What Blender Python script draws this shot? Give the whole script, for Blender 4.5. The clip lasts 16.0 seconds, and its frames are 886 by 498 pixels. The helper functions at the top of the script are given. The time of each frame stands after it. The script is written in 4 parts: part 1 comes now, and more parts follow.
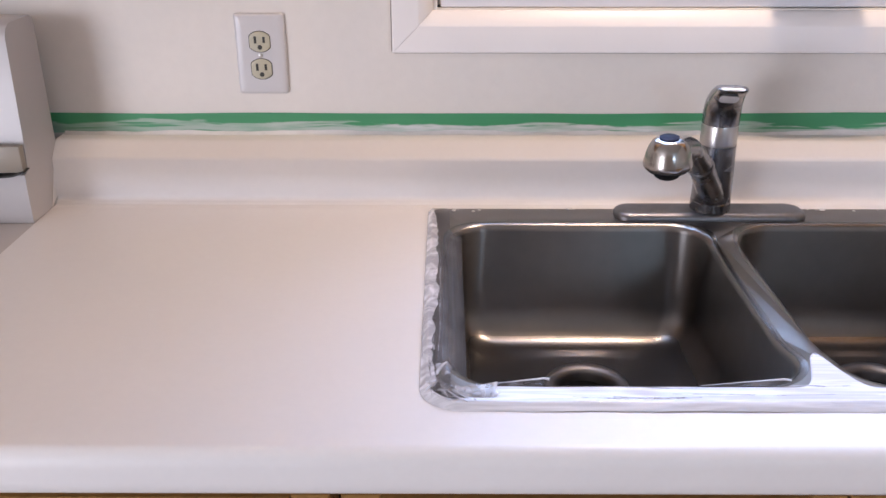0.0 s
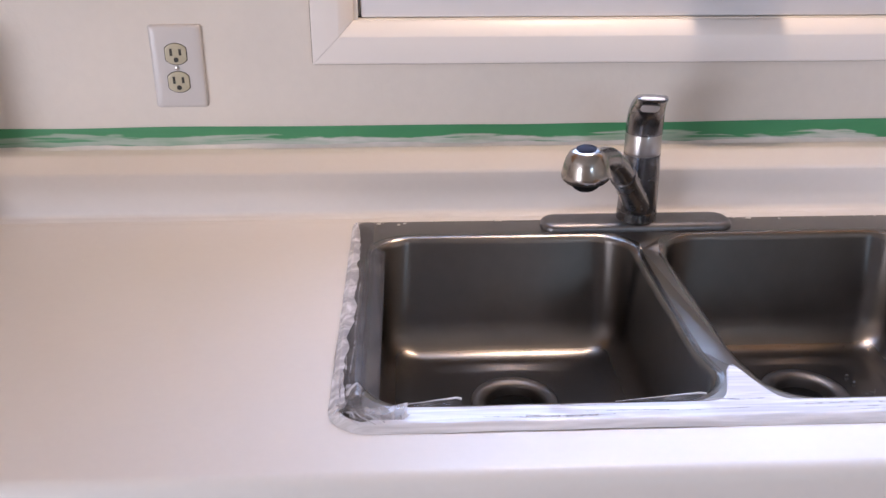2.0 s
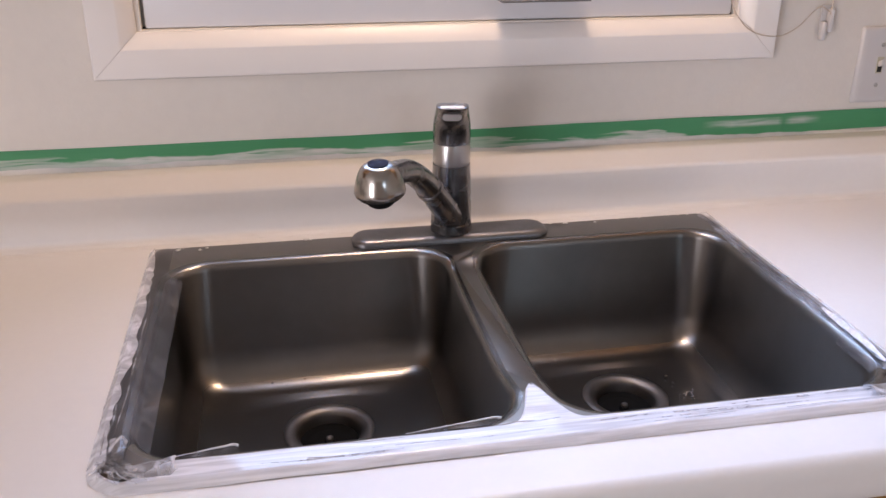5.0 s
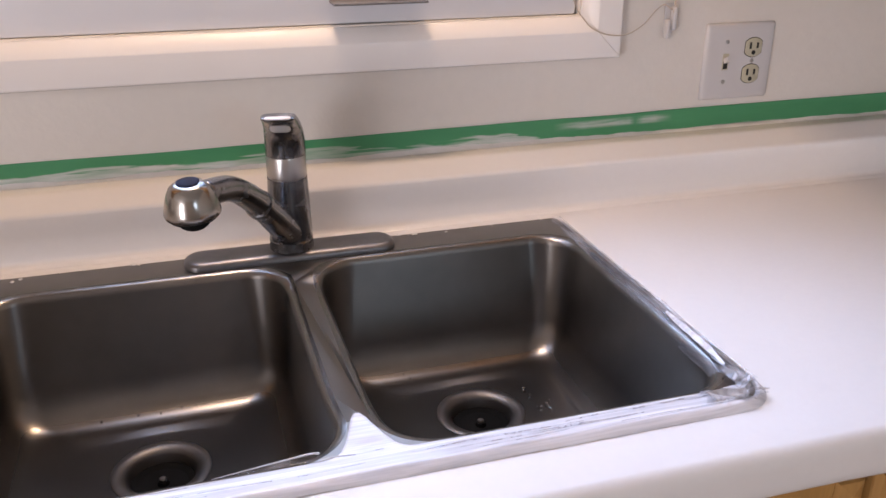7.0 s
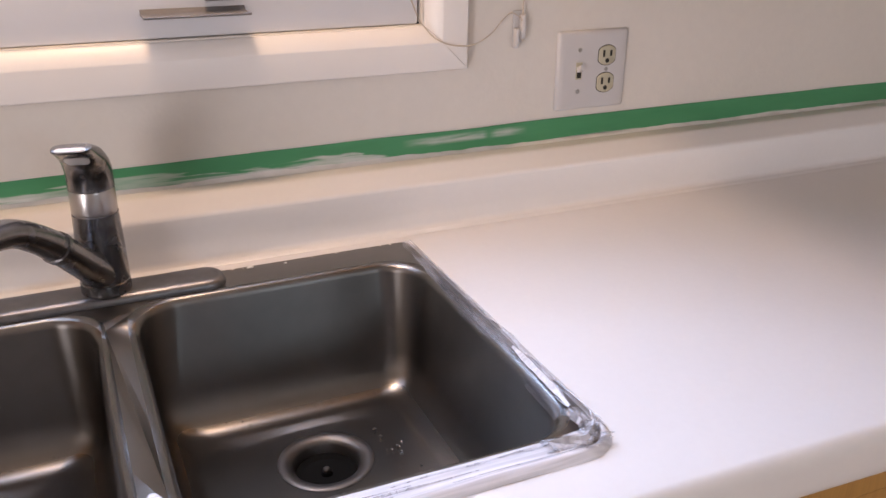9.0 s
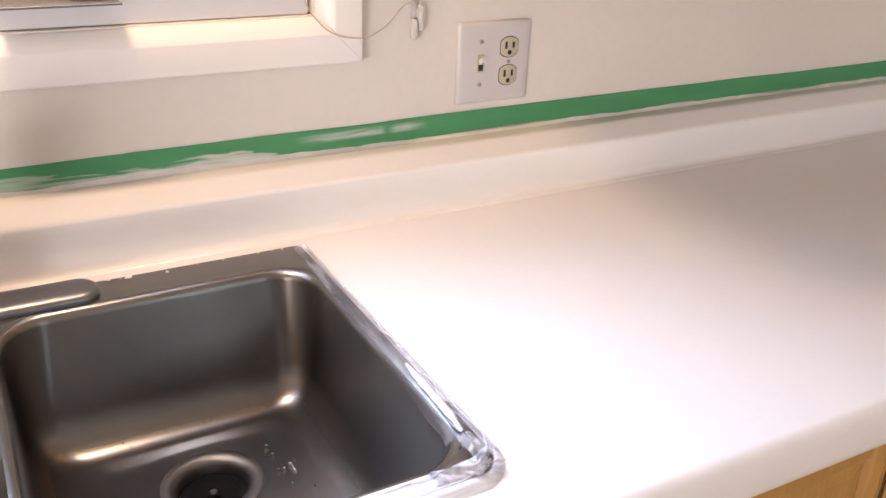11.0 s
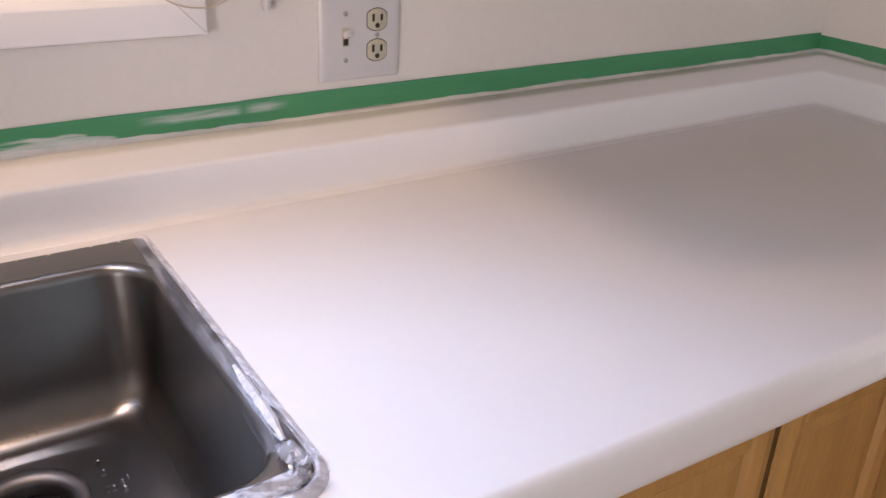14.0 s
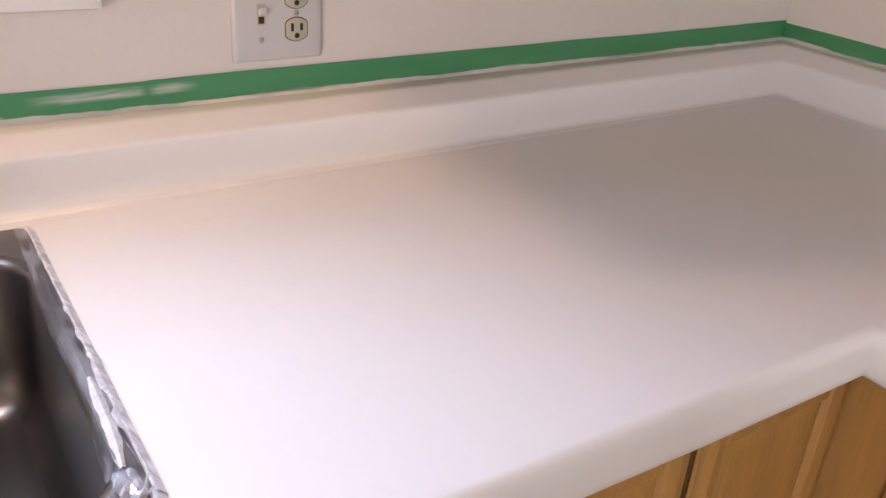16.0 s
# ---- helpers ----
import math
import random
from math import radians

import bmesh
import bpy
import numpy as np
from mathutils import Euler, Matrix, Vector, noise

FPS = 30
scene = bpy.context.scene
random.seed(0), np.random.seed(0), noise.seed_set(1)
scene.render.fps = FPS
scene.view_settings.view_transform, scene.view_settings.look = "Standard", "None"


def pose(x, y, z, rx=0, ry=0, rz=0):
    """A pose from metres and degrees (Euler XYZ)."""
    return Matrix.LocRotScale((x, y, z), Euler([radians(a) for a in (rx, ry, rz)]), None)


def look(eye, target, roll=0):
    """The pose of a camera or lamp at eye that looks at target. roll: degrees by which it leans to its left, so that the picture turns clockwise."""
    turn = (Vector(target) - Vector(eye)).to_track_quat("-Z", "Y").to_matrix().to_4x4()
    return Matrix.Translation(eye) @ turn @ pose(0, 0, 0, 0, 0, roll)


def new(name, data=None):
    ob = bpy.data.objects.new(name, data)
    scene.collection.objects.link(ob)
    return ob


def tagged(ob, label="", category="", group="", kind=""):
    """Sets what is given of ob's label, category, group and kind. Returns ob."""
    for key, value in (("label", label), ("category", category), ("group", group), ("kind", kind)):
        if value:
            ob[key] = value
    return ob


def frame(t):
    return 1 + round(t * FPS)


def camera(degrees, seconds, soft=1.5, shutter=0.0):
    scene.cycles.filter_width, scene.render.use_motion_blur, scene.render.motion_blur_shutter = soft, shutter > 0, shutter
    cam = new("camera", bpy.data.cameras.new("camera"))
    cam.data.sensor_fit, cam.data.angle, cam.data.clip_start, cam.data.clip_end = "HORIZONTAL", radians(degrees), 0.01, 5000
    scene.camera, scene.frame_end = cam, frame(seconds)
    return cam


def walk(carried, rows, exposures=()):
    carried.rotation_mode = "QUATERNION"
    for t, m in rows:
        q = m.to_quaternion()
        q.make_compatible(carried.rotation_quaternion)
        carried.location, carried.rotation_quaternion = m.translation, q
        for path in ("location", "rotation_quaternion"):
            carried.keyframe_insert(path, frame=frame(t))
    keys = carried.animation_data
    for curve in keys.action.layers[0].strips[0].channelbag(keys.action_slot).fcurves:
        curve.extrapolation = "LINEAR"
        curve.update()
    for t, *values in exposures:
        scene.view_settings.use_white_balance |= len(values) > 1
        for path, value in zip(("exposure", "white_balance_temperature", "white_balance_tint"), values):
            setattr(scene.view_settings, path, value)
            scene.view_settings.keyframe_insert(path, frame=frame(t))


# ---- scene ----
cam = camera(53.9, 16.0, soft=1.5)
PATH = [
    (0, (0.019, -1.264, 1.379), (0.012, 0.561, 0.562), 0.0),
    (0.5, (0.021, -1.264, 1.37), (0.038, 0.569, 0.569), 0.1),
    (1, (0.034, -1.255, 1.376), (0.071, 0.575, 0.569), -0.0),
    (1.5, (0.052, -1.248, 1.377), (0.108, 0.583, 0.574), 0.1),
    (2, (0.07, -1.241, 1.378), (0.151, 0.59, 0.577), 0.1),
    (2.5, (0.073, -1.244, 1.376), (0.195, 0.587, 0.582), 0.4),
    (3, (0.092, -1.23, 1.368), (0.247, 0.603, 0.585), 0.5),
    (5.5, (0.192, -1.19, 1.376), (0.581, 0.603, 0.581), 0.2),
    (6, (0.213, -1.186, 1.37), (0.642, 0.602, 0.583), 0.1),
    (6.5, (0.237, -1.171, 1.371), (0.731, 0.598, 0.581), 0.2),
    (7, (0.269, -1.157, 1.365), (0.817, 0.6, 0.581), 0.2),
    (7.5, (0.295, -1.136, 1.365), (0.906, 0.598, 0.579), 0.4),
    (8, (0.32, -1.125, 1.364), (0.97, 0.597, 0.581), 0.3),
    (8.5, (0.345, -1.109, 1.365), (1.053, 0.59, 0.583), 0.6),
    (9, (0.373, -1.096, 1.369), (1.127, 0.581, 0.582), 0.6),
    (11.5, (0.444, -1.052, 1.388), (1.37, 0.505, 0.54), 2.2),
    (12, (0.464, -1.058, 1.356), (1.411, 0.506, 0.546), 1.4),
    (12.5, (0.475, -1.054, 1.353), (1.444, 0.495, 0.539), 1.6),
    (13, (0.495, -1.05, 1.348), (1.487, 0.481, 0.527), 2.0),
    (13.5, (0.513, -1.039, 1.349), (1.532, 0.464, 0.511), 2.6),
    (14, (0.55, -1.04, 1.345), (1.566, 0.461, 0.499), 2.7),
    (14.5, (0.579, -1.042, 1.342), (1.587, 0.46, 0.49), 2.9),
    (15, (0.592, -1.027, 1.347), (1.632, 0.44, 0.473), 3.8),
    (15.5, (0.618, -1.018, 1.349), (1.672, 0.43, 0.459), 4.6),
    (16, (0.665, -1.027, 1.343), (1.688, 0.441, 0.449), 4.3),
]
EXPOSURES = [(0.0, 0.20, 5830, 10), (1.5, 0.12, 5950, 11), (3.0, -0.07, 6150, 11), (6.0, -0.12, 6420, 12), (9.0, -0.05, 6700, 12), (11.5, 0.54, 7050, 9),
             (12.5, 0.46, 6950, 9), (13.5, 0.15, 6450, 11), (14.5, 0.01, 6570, 13), (16.0, 0.14, 6880, 12)]
walk(cam, [(t, look(eye, target, roll)) for t, eye, target, roll in PATH], EXPOSURES)

# ---------------- world and light ----------------
world = bpy.data.worlds.new("sky")
scene.world = world
world.use_nodes = True
wn = world.node_tree
sky = wn.nodes.new("ShaderNodeTexSky")
sky.sky_type, sky.sun_disc = "NISHITA", False
sky.sun_elevation, sky.sun_rotation = radians(40), radians(160)
wn.nodes["Background"].inputs[1].default_value = 0.1
wn.links.new(sky.outputs[0], wn.nodes["Background"].inputs[0])

sun = new("sun", bpy.data.lights.new("sun", "SUN"))
sun.data.energy, sun.data.angle, sun.data.color = 1.0, radians(12), (1, 0.96, 0.9)
sun.matrix_world = look((0, -6, 8), (0, 2, 0))


def area(name, m, sx, sy, watts, colour):
    lamp = new(name, bpy.data.lights.new(name, "AREA"))
    lamp.data.shape, lamp.data.size, lamp.data.size_y = "RECTANGLE", sx, sy
    lamp.data.energy, lamp.data.color = watts, colour
    lamp.matrix_world = m
    return lamp


# daylight in the window over the sink, warm lamp above it, daylight in the glass door
day = area("window_daylight", look((0.42, 0.075, 1.68), (0.74, -0.72, 0.92)), 0.76, 0.74, 6.6, (0.48, 0.645, 1.0))
day.data.spread = radians(100)
area("sink_lamp_light", look((0.43, -0.09, 2.03), (0.43, -0.12, 0.9)), 0.22, 0.07, 6.2, (1.0, 0.68, 0.44))
area("glass_door_daylight", look((-3.25, -3.97, 1.05), (-1.6, 0, 1.05)), 1.5, 1.9, 102.0, (1.0, 0.945, 1.0))
# added light in an unseen window, for the cool sheen on the bowl walls
area("bowl_sheen_light", look((1.45, -4.17, 1.80), (1.2, 0, 1.2)), 0.5, 0.4, 9.0, (0.66, 0.82, 1.0))


# ---------------- materials ----------------
def material(name, base, rough=0.5, metal=0.0, grain=0.0, grain_scale=60.0, stain=0.0, stain_scale=4.0, bump=0.0,
             bump_scale=200.0, stretch=(1, 1, 1), coat=0.0, rough_var=0.0, spec=0.5):
    m = bpy.data.materials.new(name)
    m.use_nodes = True
    nt = m.node_tree
    b = nt.nodes["Principled BSDF"]
    b.inputs["Base Color"].default_value = (*base, 1)
    b.inputs["Roughness"].default_value = rough
    b.inputs["Metallic"].default_value = metal
    b.inputs["Coat Weight"].default_value = coat
    b.inputs["Specular IOR Level"].default_value = spec
    tc = nt.nodes.new("ShaderNodeTexCoord")
    mp = nt.nodes.new("ShaderNodeMapping")
    mp.inputs["Scale"].default_value = stretch
    nt.links.new(tc.outputs["Object"], mp.inputs[0])

    def noise_tex(scale, detail=4.0):
        n = nt.nodes.new("ShaderNodeTexNoise")
        n.inputs["Scale"].default_value, n.inputs["Detail"].default_value = scale, detail
        nt.links.new(mp.outputs[0], n.inputs["Vector"])
        return n.outputs["Fac"]

    colour = None
    for amount, scale in ((grain, grain_scale), (stain, stain_scale)):
        if not amount:
            continue
        ramp = nt.nodes.new("ShaderNodeMapRange")
        ramp.inputs[1].default_value, ramp.inputs[2].default_value = 0.0, 1.0
        ramp.inputs[3].default_value, ramp.inputs[4].default_value = 1 - 2.4 * amount, 1 + 2.4 * amount
        nt.links.new(noise_tex(scale), ramp.inputs[0])
        mix = nt.nodes.new("ShaderNodeVectorMath")
        mix.operation = "MULTIPLY"
        if colour is None:
            mix.inputs[0].default_value = base
        else:
            nt.links.new(colour, mix.inputs[0])
        nt.links.new(ramp.outputs[0], mix.inputs[1])
        colour = mix.outputs[0]
    if colour is not None:
        nt.links.new(colour, b.inputs["Base Color"])
    if rough_var:
        ramp = nt.nodes.new("ShaderNodeMapRange")
        ramp.inputs[1].default_value, ramp.inputs[2].default_value = 0.0, 1.0
        ramp.inputs[3].default_value, ramp.inputs[4].default_value = rough - 2 * rough_var, rough + 2 * rough_var
        nt.links.new(noise_tex(stain_scale * 2), ramp.inputs[0])
        nt.links.new(ramp.outputs[0], b.inputs["Roughness"])
    if bump:
        bp = nt.nodes.new("ShaderNodeBump")
        bp.inputs["Strength"].default_value, bp.inputs["Distance"].default_value = bump, 0.002
        nt.links.new(noise_tex(bump_scale), bp.inputs["Height"])
        nt.links.new(bp.outputs[0], b.inputs["Normal"])
    return m


M_WALL = material("wall_paint", (0.745, 0.690, 0.628), 0.6, stain=0.03, stain_scale=3, grain=0.015, bump=0.15, bump_scale=150)
M_CEIL = material("ceiling_paint", (0.8, 0.79, 0.77), 0.8, stain=0.03, bump=0.3, bump_scale=80)
M_FLOOR = material("vinyl_floor", (0.24, 0.18, 0.13), 0.45, stain=0.12, grain=0.08)
M_TRIM = material("white_trim_paint", (0.84, 0.80, 0.775), 0.35, stain=0.02, stain_scale=6, bump=0.06, bump_scale=90)
M_SASH = material("white_vinyl", (0.74, 0.73, 0.75), 0.35, stain=0.02)
M_LATCH = material("grey_latch", (0.16, 0.15, 0.15), 0.4, stain=0.05)
M_TOP = material("white_painted_laminate", (0.78, 0.755, 0.745), 0.36, grain=0.008, grain_scale=120, stain=0.015, stain_scale=3.5,
                 bump=0.03, bump_scale=45)
M_STEEL = material("brushed_steel", (0.20, 0.182, 0.166), 0.38, 1.0, grain=0.02, grain_scale=45, stain=0.05, stain_scale=6)


def brushed(m, amount):
    """Brush marks that run level round upright walls: highlights stretch up and down."""
    nt = m.node_tree
    b = nt.nodes["Principled BSDF"]
    geo = nt.nodes.new("ShaderNodeNewGeometry")
    cross = nt.nodes.new("ShaderNodeVectorMath")
    cross.operation = "CROSS_PRODUCT"
    cross.inputs[1].default_value = (0.02, 0.0, 1.0)
    nt.links.new(geo.outputs["Normal"], cross.inputs[0])
    nt.links.new(cross.outputs[0], b.inputs["Tangent"])
    split = nt.nodes.new("ShaderNodeSeparateXYZ")
    nt.links.new(geo.outputs["Normal"], split.inputs[0])
    level = nt.nodes.new("ShaderNodeMapRange")
    level.inputs[1].default_value, level.inputs[2].default_value = 0.3, 0.9
    level.inputs[3].default_value, level.inputs[4].default_value = amount, 0.0
    nt.links.new(split.outputs["Z"], level.inputs[0])
    nt.links.new(level.outputs[0], b.inputs["Anisotropic"])
    b.inputs["Anisotropic Rotation"].default_value = 0.25
    # the pressed floor is smoother than the brushed walls
    smooth_floor = nt.nodes.new("ShaderNodeMapRange")
    smooth_floor.inputs[1].default_value, smooth_floor.inputs[2].default_value = 0.3, 0.95
    smooth_floor.inputs[3].default_value, smooth_floor.inputs[4].default_value = b.inputs["Roughness"].default_value, 0.25
    nt.links.new(split.outputs["Z"], smooth_floor.inputs[0])
    nt.links.new(smooth_floor.outputs[0], b.inputs["Roughness"])
    return m


M_BOWL = brushed(material("brushed_bowl_steel", (0.218, 0.203, 0.190), 0.37, 1.0, grain=0.03, grain_scale=45, stain=0.10, stain_scale=7), 0.92)
M_TARNISH = material("tarnished_chrome", (0.235, 0.23, 0.235), 0.25, 1.0, grain=0.09, grain_scale=160, stain=0.15, stain_scale=26, rough_var=0.06,
                     bump=0.16, bump_scale=70)
M_DULL = material("dull_plate_chrome", (0.20, 0.192, 0.195), 0.38, 1.0, grain=0.06, grain_scale=120, stain=0.1, stain_scale=18)
M_HEAD = material("dull_chrome", (0.36, 0.335, 0.31), 0.21, 1.0, grain=0.04, grain_scale=120, stain=0.08, stain_scale=20, rough_var=0.03)
M_DRAIN = material("drain_steel", (0.165, 0.155, 0.147), 0.46, 1.0, grain=0.03, stain=0.06, stain_scale=18)
# oak darkened to the tone of the shade between two doors
M_GAP_SHADE = material("gap_shade_oak", (0.10, 0.055, 0.02), 0.5, grain=0.08, stain=0.1, stretch=(6, 6, 0.5))
# pale, hardly metallic: the lever's highlights put into the colour
M_GLINT = material("painted_glint", (0.78, 0.75, 0.74), 0.4, 0.05, stain=0.04)
M_COLLAR = material("satin_chrome", (0.52, 0.50, 0.49), 0.28, 1.0, stain=0.04)
M_OAK = material("oak", (0.44, 0.242, 0.078), 0.36, grain=0.09, grain_scale=30, stain=0.09, stain_scale=5, bump=0.15, bump_scale=90,
                 stretch=(6, 6, 0.5))
M_PLATE = material("white_plastic", (0.60, 0.575, 0.57), 0.3, stain=0.015)
M_ALMOND = material("almond_plastic", (0.50, 0.46, 0.34), 0.35, stain=0.03)
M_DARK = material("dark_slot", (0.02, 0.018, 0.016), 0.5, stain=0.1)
M_ENAMEL = material("white_enamel", (0.53, 0.50, 0.49), 0.3, stain=0.04)
M_BEIGE = material("beige_trim", (0.34, 0.295, 0.24), 0.4, stain=0.05)
M_CORD = material("cord", (0.52, 0.44, 0.36), 0.7, grain=0.1)
M_RUBBER = material("black_rubber", (0.005, 0.005, 0.005), 0.85, stain=0.1, spec=0.15)
M_BUTTON = material("dark_blue_button", (0.012, 0.015, 0.04), 0.55, stain=0.1, spec=0.1)
M_SCREW = material("screw_metal", (0.45, 0.43, 0.40), 0.35, 1.0, stain=0.1)
M_EDGE_SHADE = material("edge_shade_brown", (0.24, 0.195, 0.165), 0.7, grain=0.1, stain=0.12, stain_scale=20)
M_LAMP = material("lamp_diffuser", (0.9, 0.85, 0.75), 0.5, stain=0.01)


def film_material(name, milk_low, milk_high, ior, stretch=(1, 1, 1), tint=0.96):
    """Thin clear wrap: see-through, milky in its creases, glossy."""
    m = bpy.data.materials.new(name)
    m.use_nodes = True
    nt = m.node_tree
    nt.nodes.remove(nt.nodes["Principled BSDF"])
    out = nt.nodes["Material Output"]
    tc = nt.nodes.new("ShaderNodeTexCoord")
    no = nt.nodes.new("ShaderNodeTexNoise")
    no.inputs["Scale"].default_value, no.inputs["Detail"].default_value, no.inputs["Distortion"].default_value = 38, 3, 1.4
    mp = nt.nodes.new("ShaderNodeMapping")
    mp.inputs["Scale"].default_value = stretch
    nt.links.new(tc.outputs["Object"], mp.inputs[0])
    nt.links.new(mp.outputs[0], no.inputs["Vector"])
    ramp = nt.nodes.new("ShaderNodeMapRange")
    ramp.inputs[1].default_value, ramp.inputs[2].default_value = 0.42, 0.68
    ramp.inputs[3].default_value, ramp.inputs[4].default_value = milk_low, milk_high
    nt.links.new(no.outputs["Fac"], ramp.inputs[0])
    clear = nt.nodes.new("ShaderNodeBsdfTransparent")
    clear.inputs[0].default_value = (tint, tint, tint * 1.01, 1)
    milk = nt.nodes.new("ShaderNodeBsdfDiffuse")
    milk.inputs[0].default_value = (0.84, 0.83, 0.88, 1)
    gloss = nt.nodes.new("ShaderNodeBsdfGlossy")
    gloss.inputs["Roughness"].default_value = 0.08
    a = nt.nodes.new("ShaderNodeMixShader")
    nt.links.new(ramp.outputs[0], a.inputs[0])
    nt.links.new(clear.outputs[0], a.inputs[1])
    nt.links.new(milk.outputs[0], a.inputs[2])
    fr = nt.nodes.new("ShaderNodeFresnel")
    fr.inputs[0].default_value = ior
    b = nt.nodes.new("ShaderNodeMixShader")
    nt.links.new(fr.outputs[0], b.inputs[0])
    nt.links.new(a.outputs[0], b.inputs[1])
    nt.links.new(gloss.outputs[0], b.inputs[2])
    nt.links.new(b.outputs[0], out.inputs[0])
    return m


M_FILM = film_material("clear_plastic_film", 0.0, 0.015, 1.07)
# film whitened to paint the window's reflection along the rim
M_FILM_WHITE = film_material("milky_glare_film", 0.70, 0.99, 1.6, (0.16, 3.2, 2.0))
M_FOLD = film_material("folded_plastic_film", 0.10, 0.62, 1.5)
M_BORDER = film_material("milky_film_border", 0.45, 0.86, 1.4)
M_HAZE = film_material("hazy_plastic_film", 0.07, 0.15, 1.12, tint=0.55)
M_VEIL = film_material("veil_of_plastic_film", 0.05, 0.26, 1.18, (1, 0.5, 1), tint=0.9)


def tape_material():
    """Green masking tape with dried white paint dragged over its lower part."""
    m = bpy.data.materials.new("green_tape")
    m.use_nodes = True
    nt = m.node_tree
    b = nt.nodes["Principled BSDF"]
    b.inputs["Roughness"].default_value = 0.5
    tc = nt.nodes.new("ShaderNodeTexCoord")
    sep = nt.nodes.new("ShaderNodeSeparateXYZ")
    nt.links.new(tc.outputs["Object"], sep.inputs[0])

    def rng(src, a, b_, c, d):
        r = nt.nodes.new("ShaderNodeMapRange")
        for i, v in enumerate((a, b_, c, d)):
            r.inputs[i + 1].default_value = v
        nt.links.new(src, r.inputs[0])
        return r.outputs[0]

    def math2(op, p, q):
        n = nt.nodes.new("ShaderNodeMath")
        n.operation = op
        for i, v in enumerate((p, q)):
            if isinstance(v, (int, float)):
                n.inputs[i].default_value = v
            else:
                nt.links.new(v, n.inputs[i])
        return n.outputs[0]

    mp = nt.nodes.new("ShaderNodeMapping")
    mp.inputs["Scale"].default_value = (9, 9, 60)
    nt.links.new(tc.outputs["Object"], mp.inputs[0])
    n1 = nt.nodes.new("ShaderNodeTexNoise")
    n1.inputs["Scale"].default_value, n1.inputs["Detail"].default_value, n1.inputs["Distortion"].default_value = 1.0, 5, 0.6
    nt.links.new(mp.outputs[0], n1.inputs["Vector"])
    along = rng(sep.outputs[0], -0.6, 1.4, 0.0, 1.0)

    def by_x(stops):
        """A value that changes along the wall: (x, value) stops."""
        r = nt.nodes.new("ShaderNodeValToRGB")
        while len(r.color_ramp.elements) < len(stops):
            r.color_ramp.elements.new(0.5)
        for e, (x, v) in zip(r.color_ramp.elements, stops):
            e.position, e.color = (x + 0.6) / 2.0, (v, v, v, 1)
        nt.links.new(along, r.inputs[0])
        return r.outputs[0]

    def streaks(scale, seed, detail=4.0):
        m2 = nt.nodes.new("ShaderNodeMapping")
        m2.inputs["Scale"].default_value, m2.inputs["Location"].default_value = scale, (seed, 0, seed)
        nt.links.new(tc.outputs["Object"], m2.inputs[0])
        n = nt.nodes.new("ShaderNodeTexNoise")
        n.inputs["Scale"].default_value, n.inputs["Detail"].default_value = 1.0, detail
        nt.links.new(m2.outputs[0], n.inputs["Vector"])
        return n.outputs["Fac"]

    # how high the brushed paint reaches over the tape, and how thickly it covers
    reach = by_x([(-0.58, 0.52), (-0.35, 0.60), (-0.14, 0.50), (-0.05, 0.42), (0.12, 0.40), (0.32, 0.36), (0.40, 0.52), (0.50, 0.50), (0.58, 0.30), (0.66, 0.40),
                  (0.74, 0.40), (0.79, 0.14), (0.90, 0.08), (0.95, 0.03), (1.10, 0.06), (1.3, 0.02)])
    cover = by_x([(-0.58, 0.42), (-0.30, 0.62), (-0.12, 0.72), (-0.06, 0.96), (0.32, 0.96), (0.40, 0.50), (0.52, 0.58), (0.60, 0.95), (0.78, 0.85), (1.3, 0.9)])
    wobble = rng(n1.outputs["Fac"], 0.25, 0.75, -0.0075, 0.0075)
    edge = math2("ADD", rng(reach, 0.0, 1.0, 1.0035, 1.0365), wobble)
    mask = rng(math2("SUBTRACT", edge, sep.outputs[2]), -0.0008, 0.0016, 0.0, 1.0)
    n2 = nt.nodes.new("ShaderNodeTexNoise")
    n2.inputs["Scale"].default_value, n2.inputs["Detail"].default_value = 0.8, 6
    nt.links.new(mp.outputs[0], n2.inputs["Vector"])
    # long slivers of bare tape between the brush strokes
    bare = rng(streaks((7, 7, 170), 3.7), 0.55, 0.62, 1.0, 0.12)
    thin = math2("MULTIPLY", rng(streaks((14, 14, 120), 8.1, 6.0), 0.34, 0.60, 0.55, 1.0), math2("MULTIPLY", cover, bare))
    smear = math2("MULTIPLY", mask, thin)
    # a dry stroke across the middle of the tape under the switch, broken where one length ends
    sx, sz = sep.outputs[0], math2("SUBTRACT", sep.outputs[2], rng(sep.outputs[0], 0.80, 1.0, 0.0, 0.0025))
    stroke = math2("MULTIPLY", math2("MULTIPLY", rng(sx, 0.80, 0.84, 0, 1), rng(sx, 0.97, 1.0, 1, 0)),
                   math2("MULTIPLY", rng(sz, 1.0165, 1.0215, 0, 1), rng(sz, 1.0265, 1.0310, 1, 0)))
    stroke = math2("MULTIPLY", stroke, math2("SUBTRACT", 1.0, math2("MULTIPLY", rng(sx, 0.926, 0.935, 0, 1), rng(sx, 0.937, 0.950, 0.85, 0))))
    stroke = math2("MULTIPLY", stroke, rng(streaks((16, 16, 150), 1.3), 0.35, 0.6, 0.15, 0.72))
    fac = math2("MAXIMUM", smear, stroke)
    mix = nt.nodes.new("ShaderNodeMix")
    mix.data_type = "RGBA"
    tint = nt.nodes.new("ShaderNodeMix")
    tint.data_type = "RGBA"
    tint.inputs[6].default_value = (0.042, 0.235, 0.092, 1)
